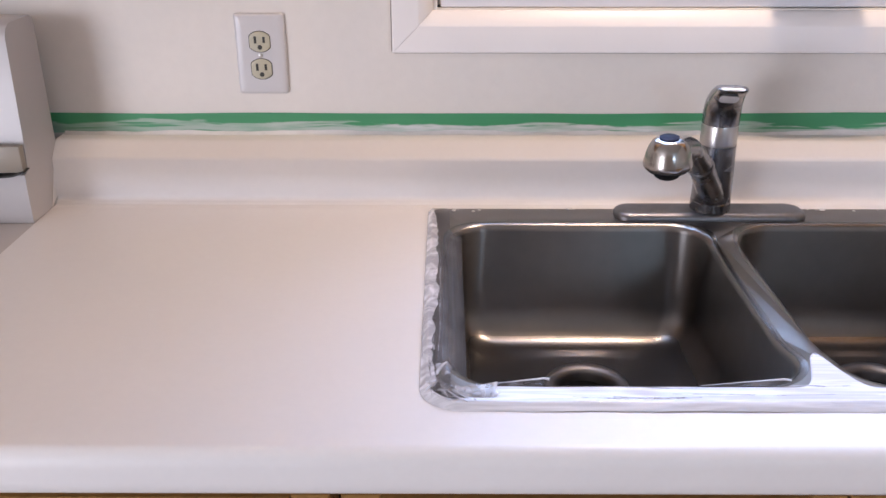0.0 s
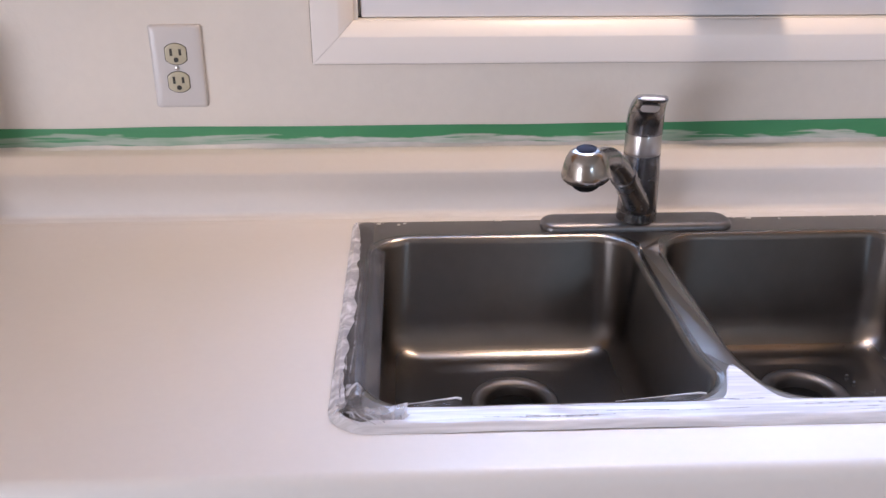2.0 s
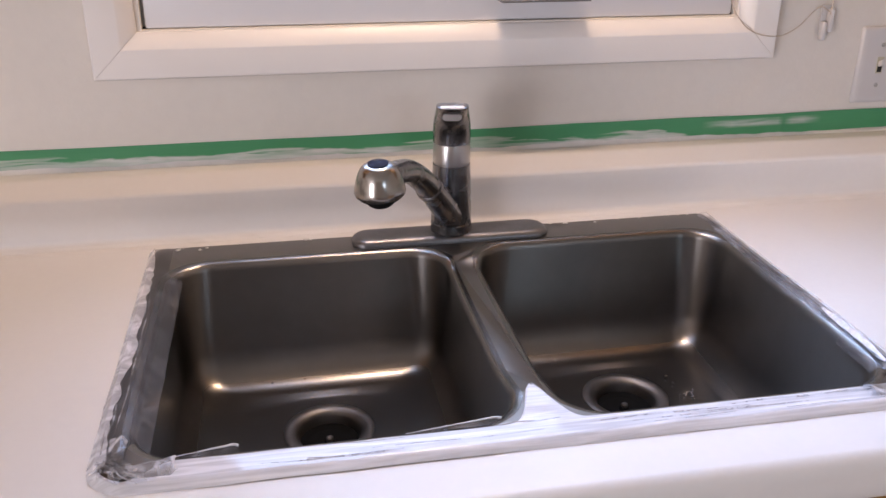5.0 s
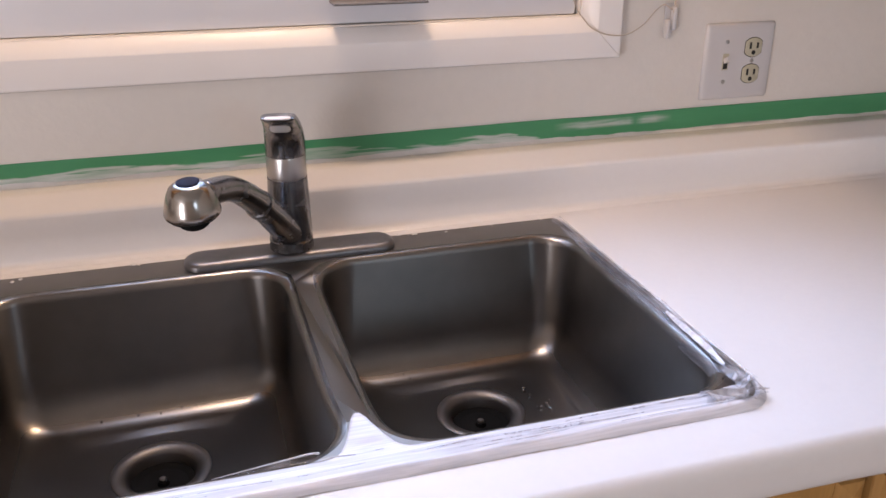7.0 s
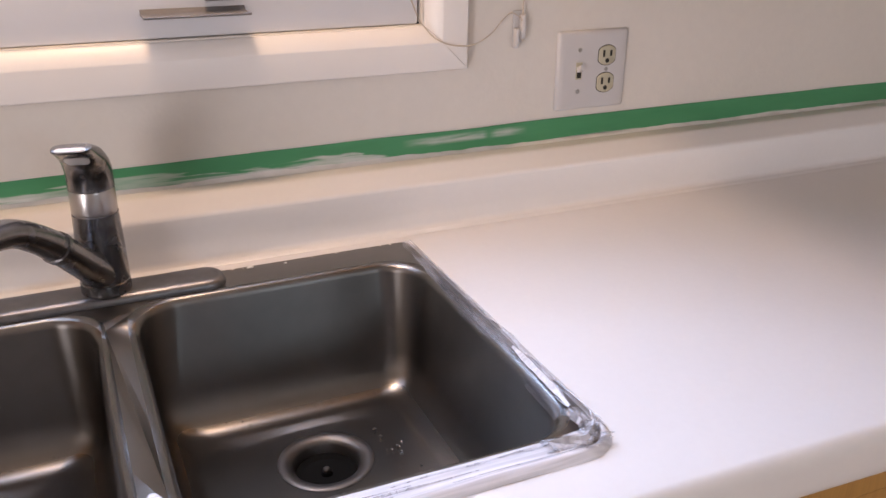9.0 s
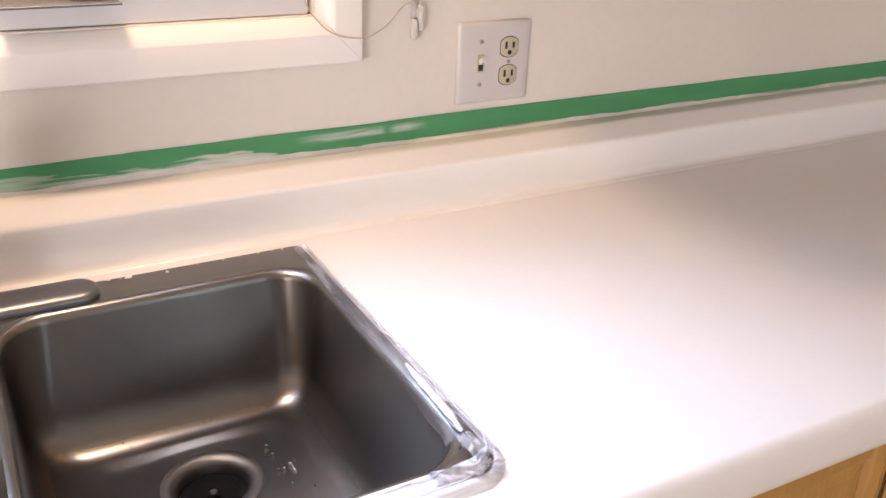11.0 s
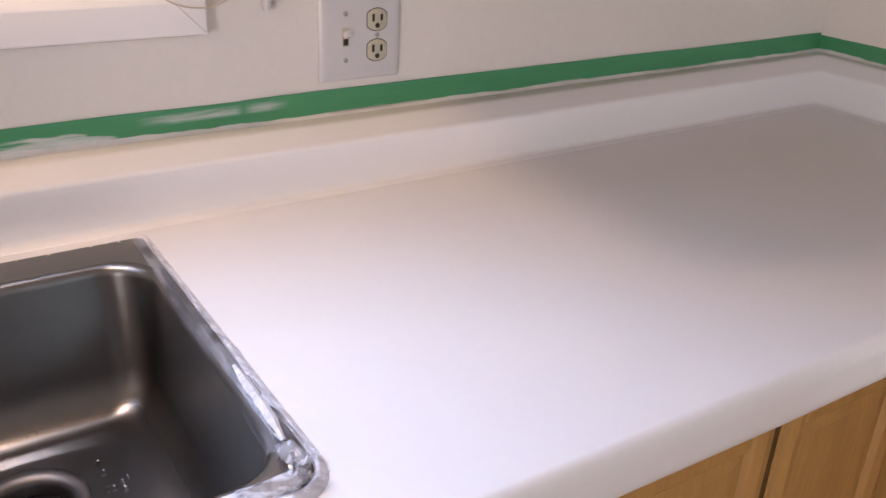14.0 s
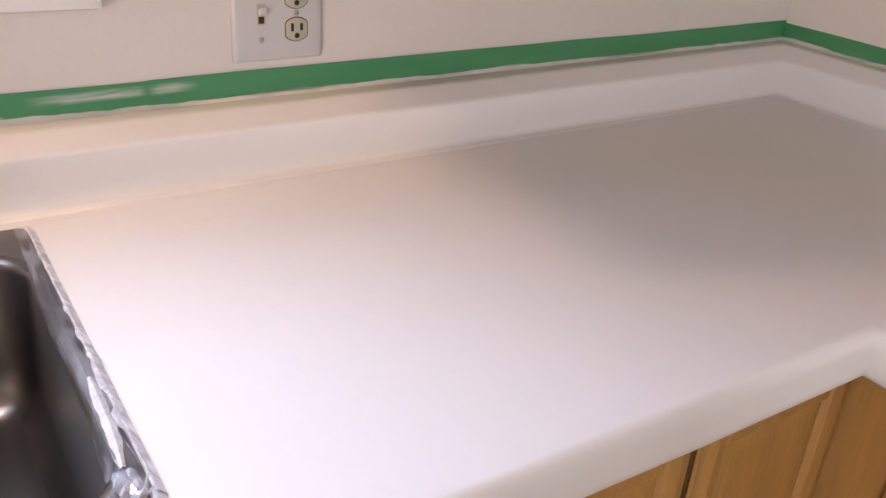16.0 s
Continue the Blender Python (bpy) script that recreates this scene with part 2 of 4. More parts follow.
    tint.inputs[7].default_value = (0.085, 0.330, 0.150, 1)
    nt.links.new(n2.outputs["Fac"], tint.inputs[0])
    nt.links.new(tint.outputs[2], mix.inputs[6])
    mix.inputs[7].default_value = (0.66, 0.66, 0.64, 1)
    nt.links.new(fac, mix.inputs[0])
    nt.links.new(mix.outputs[2], b.inputs["Base Color"])
    bp = nt.nodes.new("ShaderNodeBump")
    bp.inputs["Strength"].default_value, bp.inputs["Distance"].default_value = 0.5, 0.001
    nt.links.new(fac, bp.inputs["Height"])
    nt.links.new(bp.outputs[0], b.inputs["Normal"])
    return m


M_BEAD = material("glossy_white_paint", (0.79, 0.77, 0.765), 0.3, stain=0.04, stain_scale=14, bump=0.15, bump_scale=60)
M_TAPE = tape_material()
M_PAINT = material("dried_white_paint", (0.72, 0.70, 0.68), 0.4, stain=0.08, stain_scale=30, bump=0.5, bump_scale=120)


# ---------------- mesh helpers ----------------
def thing(name, label, category, at=(0, 0, 0), group="", kind=""):
    ob = new(name)
    ob.location = at
    return tagged(ob, label, category, group, kind)


def finish(name, bm, mat, smooth=False, parent=None, label=""):
    bmesh.ops.recalc_face_normals(bm, faces=bm.faces)
    me = bpy.data.meshes.new(name)
    bm.to_mesh(me)
    bm.free()
    me.materials.append(mat)
    if smooth:
        me.shade_smooth()
        if smooth != "all":
            me.set_sharp_from_angle(angle=radians(38))
    ob = new(name, me)
    if parent is not None:
        ob.parent = parent
        ob.matrix_parent_inverse = Matrix.Translation(parent_origin(parent)).inverted()
    if label:
        ob["label"] = label
    return ob


def parent_origin(ob):
    v = Vector(ob.location)
    if ob.parent is not None:
        v = Vector((0, 0, 0)) if ob.type == "MESH" else v
    return v if ob.type != "MESH" else Vector((0, 0, 0))


def part(name, bm, mat, parent, label="", smooth=True):
    return finish(name, bm, mat, smooth, parent, label)


def box(bm, x0, x1, y0, y1, z0, z1, bevel=0.0, seg=2):
    vs = [bm.verts.new((x, y, z)) for z in (z0, z1) for y in (y0, y1) for x in (x0, x1)]
    fs = [(0, 1, 3, 2), (4, 6, 7, 5), (0, 4, 5, 1), (2, 3, 7, 6), (0, 2, 6, 4), (1, 5, 7, 3)]
    faces = [bm.faces.new([vs[i] for i in f]) for f in fs]
    if bevel:
        edges = list({e for f in faces for e in f.edges})
        bmesh.ops.bevel(bm, geom=edges, offset=bevel, segments=seg, profile=0.5, affect="EDGES")
    return bm


def boxes(*args):
    bm = bmesh.new()
    for a in args:
        box(bm, *a)
    return bm


def rrect(x0, x1, y0, y1, radii, seg=8, mid=0):
    """Points round a rounded rectangle, counterclockwise from the lower left corner; radii: ll, lr, ur, ul."""
    pts = []
    for (cx, cy, sx, sy, a0), r in zip(((x0, y0, 1, 1, 180), (x1, y0, -1, 1, 270), (x1, y1, -1, -1, 0), (x0, y1, 1, -1, 90)), radii):
        for i in range(seg + 1):
            a = radians(a0 + 90 * i / seg)
            pts.append((cx + sx * r + r * math.cos(a), cy + sy * r + r * math.sin(a)))
    if mid:
        full = []
        for i, p in enumerate(pts):
            full.append(p)
            if i % (seg + 1) == seg:
                q = pts[(i + 1) % len(pts)]
                full += [(p[0] + (q[0] - p[0]) * k / (mid + 1), p[1] + (q[1] - p[1]) * k / (mid + 1)) for k in range(1, mid + 1)]
        pts = full
    return pts


def bridge(bm, a, b, closed=True):
    n = len(a)
    for i in range(n if closed else n - 1):
        j = (i + 1) % n
        bm.faces.new((a[i], a[j], b[j], b[i]))


def ring(bm, pts, z=None):
    return [bm.verts.new((p[0], p[1], z) if z is not None else p) for p in pts]


def loft(bm, rings, cap0=True, cap1=True):
    vs = [ring(bm, r) for r in rings]
    for a, b in zip(vs, vs[1:]):
        bridge(bm, a, b)
    if cap0:
        bm.faces.new(vs[0][::-1])
    if cap1:
        bm.faces.new(vs[-1])
    return vs


def lathe(bm, profile, centre, seg=40, cap0=True, cap1=True):
    cx, cy = centre
    return loft(bm, [[(cx + r * math.cos(2 * math.pi * i / seg), cy + r * math.sin(2 * math.pi * i / seg), z) for i in range(seg)]
                     for r, z in profile], cap0, cap1)


def tube(bm, pts, radii, seg=16):
    """A round tube along points, with a radius at each."""
    rings = []
    pts = [Vector(p) for p in pts]
    side = None
    for i, p in enumerate(pts):
        d = (pts[min(i + 1, len(pts) - 1)] - pts[max(i - 1, 0)]).normalized()
        if side is None:
            side = d.cross(Vector((0.3, 0.2, 1))).normalized()
        side = (side - d * side.dot(d)).normalized()
        up = d.cross(side)
        r = radii[i]
        rings.append([p + side * r * math.cos(2 * math.pi * k / seg) + up * r * math.sin(2 * math.pi * k / seg) for k in range(seg)])
    return loft(bm, rings)


def spline(pts, n=8):
    """Smooth points through a few given ones."""
    p = [Vector(q) for q in pts]
    p = [2 * p[0] - p[1]] + p + [2 * p[-1] - p[-2]]
    out = []
    for i in range(1, len(p) - 2):
        for k in range(n):
            t = k / n
            a, b, c, d = p[i - 1], p[i], p[i + 1], p[i + 2]
            out.append(0.5 * (2 * b + (c - a) * t + (2 * a - 5 * b + 4 * c - d) * t * t + (3 * b - a - 3 * c + d) * t ** 3))
    out.append(p[-2])
    return out


def fill_loops(bm, loops):
    edges = []
    for vs in loops:
        for i in range(len(vs)):
            e = bm.edges.get((vs[i], vs[(i + 1) % len(vs)]))
            edges.append(e or bm.edges.new((vs[i], vs[(i + 1) % len(vs)])))
    bmesh.ops.triangle_fill(bm, use_beauty=True, use_dissolve=False, edges=edges)


def sweep(bm, path, profile):
    """A profile of (offset to the left of the path, z) along a flat path with mitred corners."""
    p = [Vector(q) for q in path]
    rows = []
    for i in range(len(p)):
        d0 = (p[i] - p[i - 1]).normalized() if i else (p[1] - p[0]).normalized()
        d1 = (p[i + 1] - p[i]).normalized() if i < len(p) - 1 else d0
        n0, n1 = Vector((-d0.y, d0.x)), Vector((-d1.y, d1.x))
        m = (n0 + n1).normalized()
        m /= max(0.2, m.dot(n0))
        rows.append([bm.verts.new((p[i].x + m.x * o, p[i].y + m.y * o, z)) for o, z in profile])
    for a, b in zip(rows, rows[1:]):
        bridge(bm, a, b, closed=False)
    return rows


# ---------------- the room ----------------
CT = 0.914                       # worktop height
RX = 2.125                       # face of the right-hand wall
WX0, WX1, WZ0, WZ1 = 0.006, 0.832, 1.186, 2.08   # window opening
LX, BY, CZ = -4.2, -4.2, 2.44

wall_back = finish("wall_back", boxes((LX - 0.14, WX0, 0, 0.14, 0, CZ), (WX1, RX + 0.14, 0, 0.14, 0, CZ), (WX0, WX1, 0, 0.14, 0, WZ0),
                                      (WX0, WX1, 0, 0.14, WZ1, CZ)), M_WALL)
tagged(wall_back, "warm off-white painted kitchen wall with a window", "wall", kind="structure")
wall_right = finish("wall_right", boxes((RX, RX + 0.14, BY, -0.0005, 0, CZ)), M_WALL)
tagged(wall_right, "warm off-white painted side wall", "wall", kind="structure")
wall_left = finish("wall_left", boxes((LX - 0.14, LX, BY, -0.0005, 0, CZ)), M_WALL)
tagged(wall_left, "plain off-white painted wall", "wall", kind="structure")
wall_front = finish("wall_front", boxes((LX - 0.14, -4.05, BY - 0.14, BY, 0, CZ), (-2.45, 1.15, BY - 0.14, BY, 0, CZ), (1.75, RX + 0.14, BY - 0.14, BY, 0, CZ),
                                        (1.15, 1.75, BY - 0.14, BY, 0, 1.55), (1.15, 1.75, BY - 0.14, BY, 2.05, CZ),
                                        (-4.05, -2.45, BY - 0.14, BY, 2.05, CZ)), M_WALL)
tagged(wall_front, "plain off-white painted wall", "wall", kind="structure")
floor = finish("floor", boxes((LX - 0.14, RX + 0.14, BY - 0.14, 0.14, -0.1, 0)), M_FLOOR)
tagged(floor, "brown vinyl kitchen floor", "floor", kind="structure")
ceiling = finish("ceiling", boxes((LX - 0.14, RX + 0.14, BY - 0.14, 0.14, CZ, CZ + 0.1)), M_CEIL)
tagged(ceiling, "white textured ceiling", "ceiling", kind="structure")
ground = finish("ground", boxes((-400, 400, -400, 400, -0.9, -0.8)), material("grass", (0.06, 0.10, 0.03), 0.9, stain=0.3))
tagged(ground, "green lawn outside the window", "ground", kind="structure")


def glass_door():
    d = thing("door_1", "white framed sliding glass door", "door", (-3.25, BY, 0), kind="structure")
    y0, y1 = BY - 0.10, BY - 0.04
    part("frame", boxes((-4.05, -3.99, y0, y1, 0.0, 2.05)), M_TRIM, d)
    part("frame", boxes((-2.51, -2.45, y0, y1, 0.0, 2.05)), M_TRIM, d)
    part("frame", boxes((-3.99, -2.51, y0, y1, 1.99, 2.05)), M_TRIM, d)
    part("sill", boxes((-3.99, -2.51, y0, y1, 0.0, 0.05)), M_TRIM, d)
    part("meeting_stile", boxes((-3.28, -3.22, y0, y1, 0.05, 1.99)), M_TRIM, d)


glass_door()


# unseen window, added to house the light that puts a sheen on the bowls
def added_window():
    w = thing("window_added", "small white framed window added out of view across the kitchen", "window", (1.45, BY, 1.55), kind="structure")
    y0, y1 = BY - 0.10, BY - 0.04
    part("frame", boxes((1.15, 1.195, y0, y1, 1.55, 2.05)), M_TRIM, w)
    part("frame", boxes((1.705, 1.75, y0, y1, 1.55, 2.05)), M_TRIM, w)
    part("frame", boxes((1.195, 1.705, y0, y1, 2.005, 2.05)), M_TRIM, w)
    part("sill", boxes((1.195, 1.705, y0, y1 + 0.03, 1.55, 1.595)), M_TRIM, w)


added_window()


# ---------------- window ----------------
def window():
    w = thing("window_1", "white painted window with mitred casing and vinyl sash", "window", (0.417, 0, WZ0), kind="structure")
    ox0, ox1, oz0, oz1 = -0.058, 0.892, 1.1265, 2.14
    # casing profile, from the outer edge inwards: (distance in, y)
    prof = [(0, 0.0), (0, -0.016), (0.002, -0.018), (0.0365, -0.0185), (0.039, -0.0175), (0.056, -0.005), (0.0575, -0.001), (0.0575, 0.02)]

    def side(a, b, da, db, name):
        bm = bmesh.new()
        rows = []
        for (px, pz), (dx, dz) in ((a, da), (b, db)):
            rows.append([bm.verts.new((px + dx * t, y, pz + dz * t)) for t, y in prof])
        bridge(bm, rows[0], rows[1], closed=False)
        for r in rows:
            bm.faces.new(r)
        bm.faces.new((rows[0][0], rows[0][-1], rows[1][-1], rows[1][0]))
        bmesh.ops.translate(bm, vec=(0, -0.001, 0), verts=bm.verts)
        part(name, bm, M_TRIM, w, "white painted mitred moulding")

    e = 0.0006
    side((ox0, oz0), (ox1, oz0), (1, 1), (-1, 1), "casing")
    side((ox0, oz1), (ox0, oz0 + e), (1, -1), (1, 1), "casing")
    side((ox1, oz0 + e), (ox1, oz1), (-1, 1), (-1, -1), "casing")
    side((ox1, oz1 + e), (ox0, oz1 + e), (-1, -1), (1, -1), "casing")
    # brown lines paint the casing's edge shadow on the wall
    part("casing_shade", boxes((ox0 + 0.002, ox1 - 0.002, -0.0035, -0.0004, oz0 - 0.0032, oz0 - 0.0003)), M_EDGE_SHADE, w, "thin dark line painting the shade at the casing's edge")
    part("casing_shade", boxes((ox1 + 0.0003, ox1 + 0.0030, -0.0035, -0.0004, oz0, oz1)), M_EDGE_SHADE, w, "thin dark line painting the shade at the casing's edge")
    part("casing_shade", boxes((ox0 - 0.0022, ox0 - 0.0003, -0.0035, -0.0004, oz0, oz1)), M_EDGE_SHADE, w, "thin dark line painting the shade at the casing's edge")
    # jamb liners
    part("jamb", boxes((WX0, WX0 + 0.012, 0.022, 0.138, WZ0, WZ1)), M_TRIM, w)
    part("jamb", boxes((WX1 - 0.012, WX1, 0.022, 0.138, WZ0, WZ1)), M_TRIM, w)
    part("head_jamb", boxes((WX0 + 0.012, WX1 - 0.012, 0.022, 0.138, WZ1 - 0.012, WZ1)), M_TRIM, w)
    # sash: rails and stiles, standing a little behind the casing's inner edge
    y0, y1 = 0.006, 0.05
    x0, x1 = WX0 + 0.004, WX1 - 0.004
    z0, z1 = WZ0 + 0.0005, WZ1 - 0.014
    part("sash_rail", boxes((x0, x1, y0, y1, z0, z0 + 0.085, 0.003)), M_SASH, w, "white vinyl bottom rail")
    part("sash_rail", boxes((x0, x1, y0, y1, z1 - 0.05, z1, 0.003)), M_SASH, w)
    part("sash_stile", boxes((x0, x0 + 0.05, y0, y1, z0 + 0.086, z1 - 0.051, 0.003)), M_SASH, w)
    part("sash_stile", boxes((x1 - 0.05, x1, y0, y1, z0 + 0.086, z1 - 0.051, 0.003)), M_SASH, w)
    # near-black block paints the shade in the gap below the sash
    part("sill", boxes((WX0, WX1, 0.012, 0.138, WZ0 - 0.02, WZ0 + 0.002)), M_DARK, w, "near-black block painting the shaded gap under the sash")
    # lift handle: a thin ledge that stands out from the bottom rail, turned up at its lip
    bm = bmesh.new()
    pr = [(0.007, 1.2150), (-0.031, 1.2146), (-0.0350, 1.2152), (-0.0362, 1.2172), (-0.0346, 1.2182), (-0.031, 1.2166), (-0.002, 1.2172), (0.003, 1.2205), (0.007, 1.2220)]
    loft(bm, [[(x, y, z) for y, z in pr] for x in (0.475, 0.479, 0.594, 0.598)])
    part("lift_handle", bm, M_LATCH, w, "dark grey sash lift ledge")
    part("latch", boxes((0.548, 0.592, -0.012, 0.0065, 1.2300, 1.2500, 0.003)), M_LATCH, w, "grey latch")
    g = bpy.data.materials.new("window_glass")
    g.use_nodes = True
    pb = g.node_tree.nodes["Principled BSDF"]
    pb.inputs["Transmission Weight"].default_value, pb.inputs["Roughness"].default_value = 1.0, 0.0
    pane = part("pane", boxes((x0 + 0.046, x1 - 0.046, 0.028, 0.032, z0 + 0.08, z1 - 0.045)), g, w, "clear glass")
    pane.visible_shadow = False


window()


# ---------------- worktop with backsplash ----------------
X0, FY = -0.556, -0.664          # left end, front face
IX = 1.463                       # inner corner of the L
RF = 1.447                       # front face of the return
SINK = (0.0, 0.773, -0.586, -0.088)


def worktop():
    w = thing("countertop", "white painted L-shaped laminate countertop with rolled front edge", "countertop", (0.5, -0.35, CT))
    flat_front, flat_back = FY + 0.048, -0.080
    ex = RF + 0.048
    run = ((X0, -0.656, 0.0455), (0.0, -0.656, 0.0455), (0.5, -0.657, 0.0450), (0.8, -0.659, 0.0462), (1.0, -0.662, 0.0505), (1.2, -0.6635, 0.0535))
    bm = bmesh.new()
    outer = [(x, y + 0.048) for x, y, deep in run] + [(ex, flat_front), (ex, -2.8), (RX - 0.080, -2.8), (RX - 0.080, flat_back), (X0, flat_back)]
    hole = rrect(0.008, 0.766, -0.572, -0.102, (0.03,) * 4, 4)
    for z in (CT, CT - 0.03):
        fill_loops(bm, [ring(bm, outer, z), ring(bm, hole, z)])
    part("top", bm, M_TOP, w)
    # rolled front edge along the long run and the return; the run bows a little and is thinner towards the range
    bm = bmesh.new()

    def lip(deep):
        pr = [(0.048, CT), (0.030, CT)]
        for i in range(13):
            a = radians(90 * i / 12)
            pr.append((0.015 - 0.0142 * math.sin(a), CT - 0.019 + 0.019 * math.cos(a)))
        return pr + [(0.0, CT - deep + 0.014), (0.0006, CT - deep + 0.005), (0.003, CT - deep + 0.0012), (0.007, CT - deep), (0.024, CT - deep), (0.024, CT - 0.0299)]

    rows = []
    for x, y, deep in run:
        rows.append([bm.verts.new((x, y + o, z)) for o, z in lip(deep)])
    rows.append([bm.verts.new((RF + o, FY + o, z)) for o, z in lip(0.0545)])
    rows.append([bm.verts.new((RF + o, -2.8, z)) for o, z in lip(0.0545)])
    for a, b in zip(rows, rows[1:]):
        bridge(bm, a, b, closed=False)
    part("front_edge", bm, M_TOP, w, "rolled white edge", smooth="all")
    # backsplash: cove, upright face, rounded top
    bm = bmesh.new()
    prof = [(0.080, CT), (0.070, CT), (0.066, CT)]
    for i in range(1, 8):
        a = radians(90 * i / 7)
        prof.append((0.066 - 0.011 * math.sin(a), CT + 0.011 - 0.011 * math.cos(a)))
    prof += [(0.0535, CT + 0.050), (0.0531, CT + 0.0600)]
    for i in range(0, 8):                          # tight turn into the sloping upper band
        a = radians(45 * i / 7)
        prof.append((0.0530 - 0.012 * (1 - math.cos(a)), CT + 0.0605 + 0.012 * math.sin(a)))
    for i in range(0, 6):
        a = radians(45 + 45 * i / 5)
        prof.append((0.0240 + 0.012 * math.cos(a), CT + 0.0766 + 0.012 * math.sin(a)))
    prof.append((0.0015, CT + 0.0887))
    sweep(bm, [(RX, -2.8), (RX, 0), (X0, 0)], prof)
    bm.faces.new([v for v in sorted((v for v in bm.verts if abs(v.co.x - X0) < 1e-5), key=lambda v: math.atan2(v.co.z - 0.95, v.co.y + 0.02))])
    part("backsplash", bm, M_TOP, w, "coved white splash with rounded top", smooth="all")
    # bead of paint along the foot of the splash
    bm = bmesh.new()
    sweep(bm, [(RX, -2.8), (RX, 0), (X0, 0)], [(0.0666, CT + 0.0002), (0.0653, CT + 0.0015), (0.0633, CT + 0.0023), (0.0611, CT + 0.0029), (0.0594, CT + 0.0036)])
    part("paint_bead", bm, M_BEAD, w, "bright white bead of paint", smooth="all")


worktop()


def tape():
    t = thing("masking_tape", "green masking tape smeared with white paint above the backsplash", "tape", (0.5, 0, 1.02))
    top_z = lambda x: 1.0340 + 0.0028 * max(0.0, min(1.0, (x - 0.2) / 0.9))

    def strip(x_from, x_to, place, name):
        bm = bmesh.new()
        n = max(2, int((x_to - x_from) / 0.012))
        lo, hi = [], []
        z_low = 1.0050
        for i in range(n + 1):
            x = x_from + (x_to - x_from) * i / n
            wob = 0.0016 * noise.noise((x * 6, 3.1, 0)) + 0.0006 * noise.noise((x * 40, 1.7, 0))
            wl = 0.003 * noise.noise((x * 5, 9.3, 0)) + 0.0012 * noise.noise((x * 45, 5.7, 0))
            lo.append(place(x, 0.0016, z_low + wl))
            hi.append(place(x, 0.0012, top_z(x) + wob))
        a, b = ring(bm, lo), ring(bm, hi)
        bridge(bm, a, b, closed=False)
        a2 = ring(bm, [place(x_from + (x_to - x_from) * i / n, 0.0001, top_z(x_from + (x_to - x_from) * i / n) + 0.0016 * noise.noise(((x_from + (x_to - x_from) * i / n) * 6, 3.1, 0)))
                       for i in range(n + 1)])
        bridge(bm, b, a2, closed=False)
        part(name, bm, M_TAPE, t, smooth=False)

    back = lambda x, d, z: (x, -d, z)
    # torn lengths that overlap
    strip(-0.575, 0.60, back, "strip")
    strip(0.590, 0.942, lambda x, d, z: (x, -d - 0.0006, z + 0.0006), "strip")
    strip(0.936, RX - 0.002, lambda x, d, z: (x, -d - 0.0010, z + 0.0012), "strip")
    strip(0.0, 2.7, lambda x, d, z: (RX - d, -0.002 - x, z), "strip")
    # ridge of dried paint between tape and splash
    bm = bmesh.new()

    def bead(place, a, b):
        n = int((b - a) / 0.008)
        lo, mid, hi = [], [], []
        for i in range(n + 1):
            x = a + (b - a) * i / n
            top = 1.0075 + 0.0035 * noise.noise((x * 9, 0.2, 0)) + 0.0016 * noise.noise((x * 50, 2.2, 0))
            lo.append(place(x, 0.0075, CT + 0.0888))
            mid.append(place(x, 0.0042, 1.0052))
            hi.append(place(x, 0.0021, top))
        r = [ring(bm, q) for q in (lo, mid, hi)]
        bridge(bm, r[0], r[1], closed=False)
        bridge(bm, r[1], r[2], closed=False)

    bead(back, X0 + 0.004, RX - 0.002)
    bead(lambda x, d, z: (RX - d, -x, z), 0.003, 2.7)
    part("paint_ridge", bm, M_PAINT, t, "ragged line of dried white paint")


tape()


# ---------------- sink ----------------
BOWLS = ((0.0215, 0.376), (0.410, 0.7575))
BY0, BY1 = -0.553, -0.148


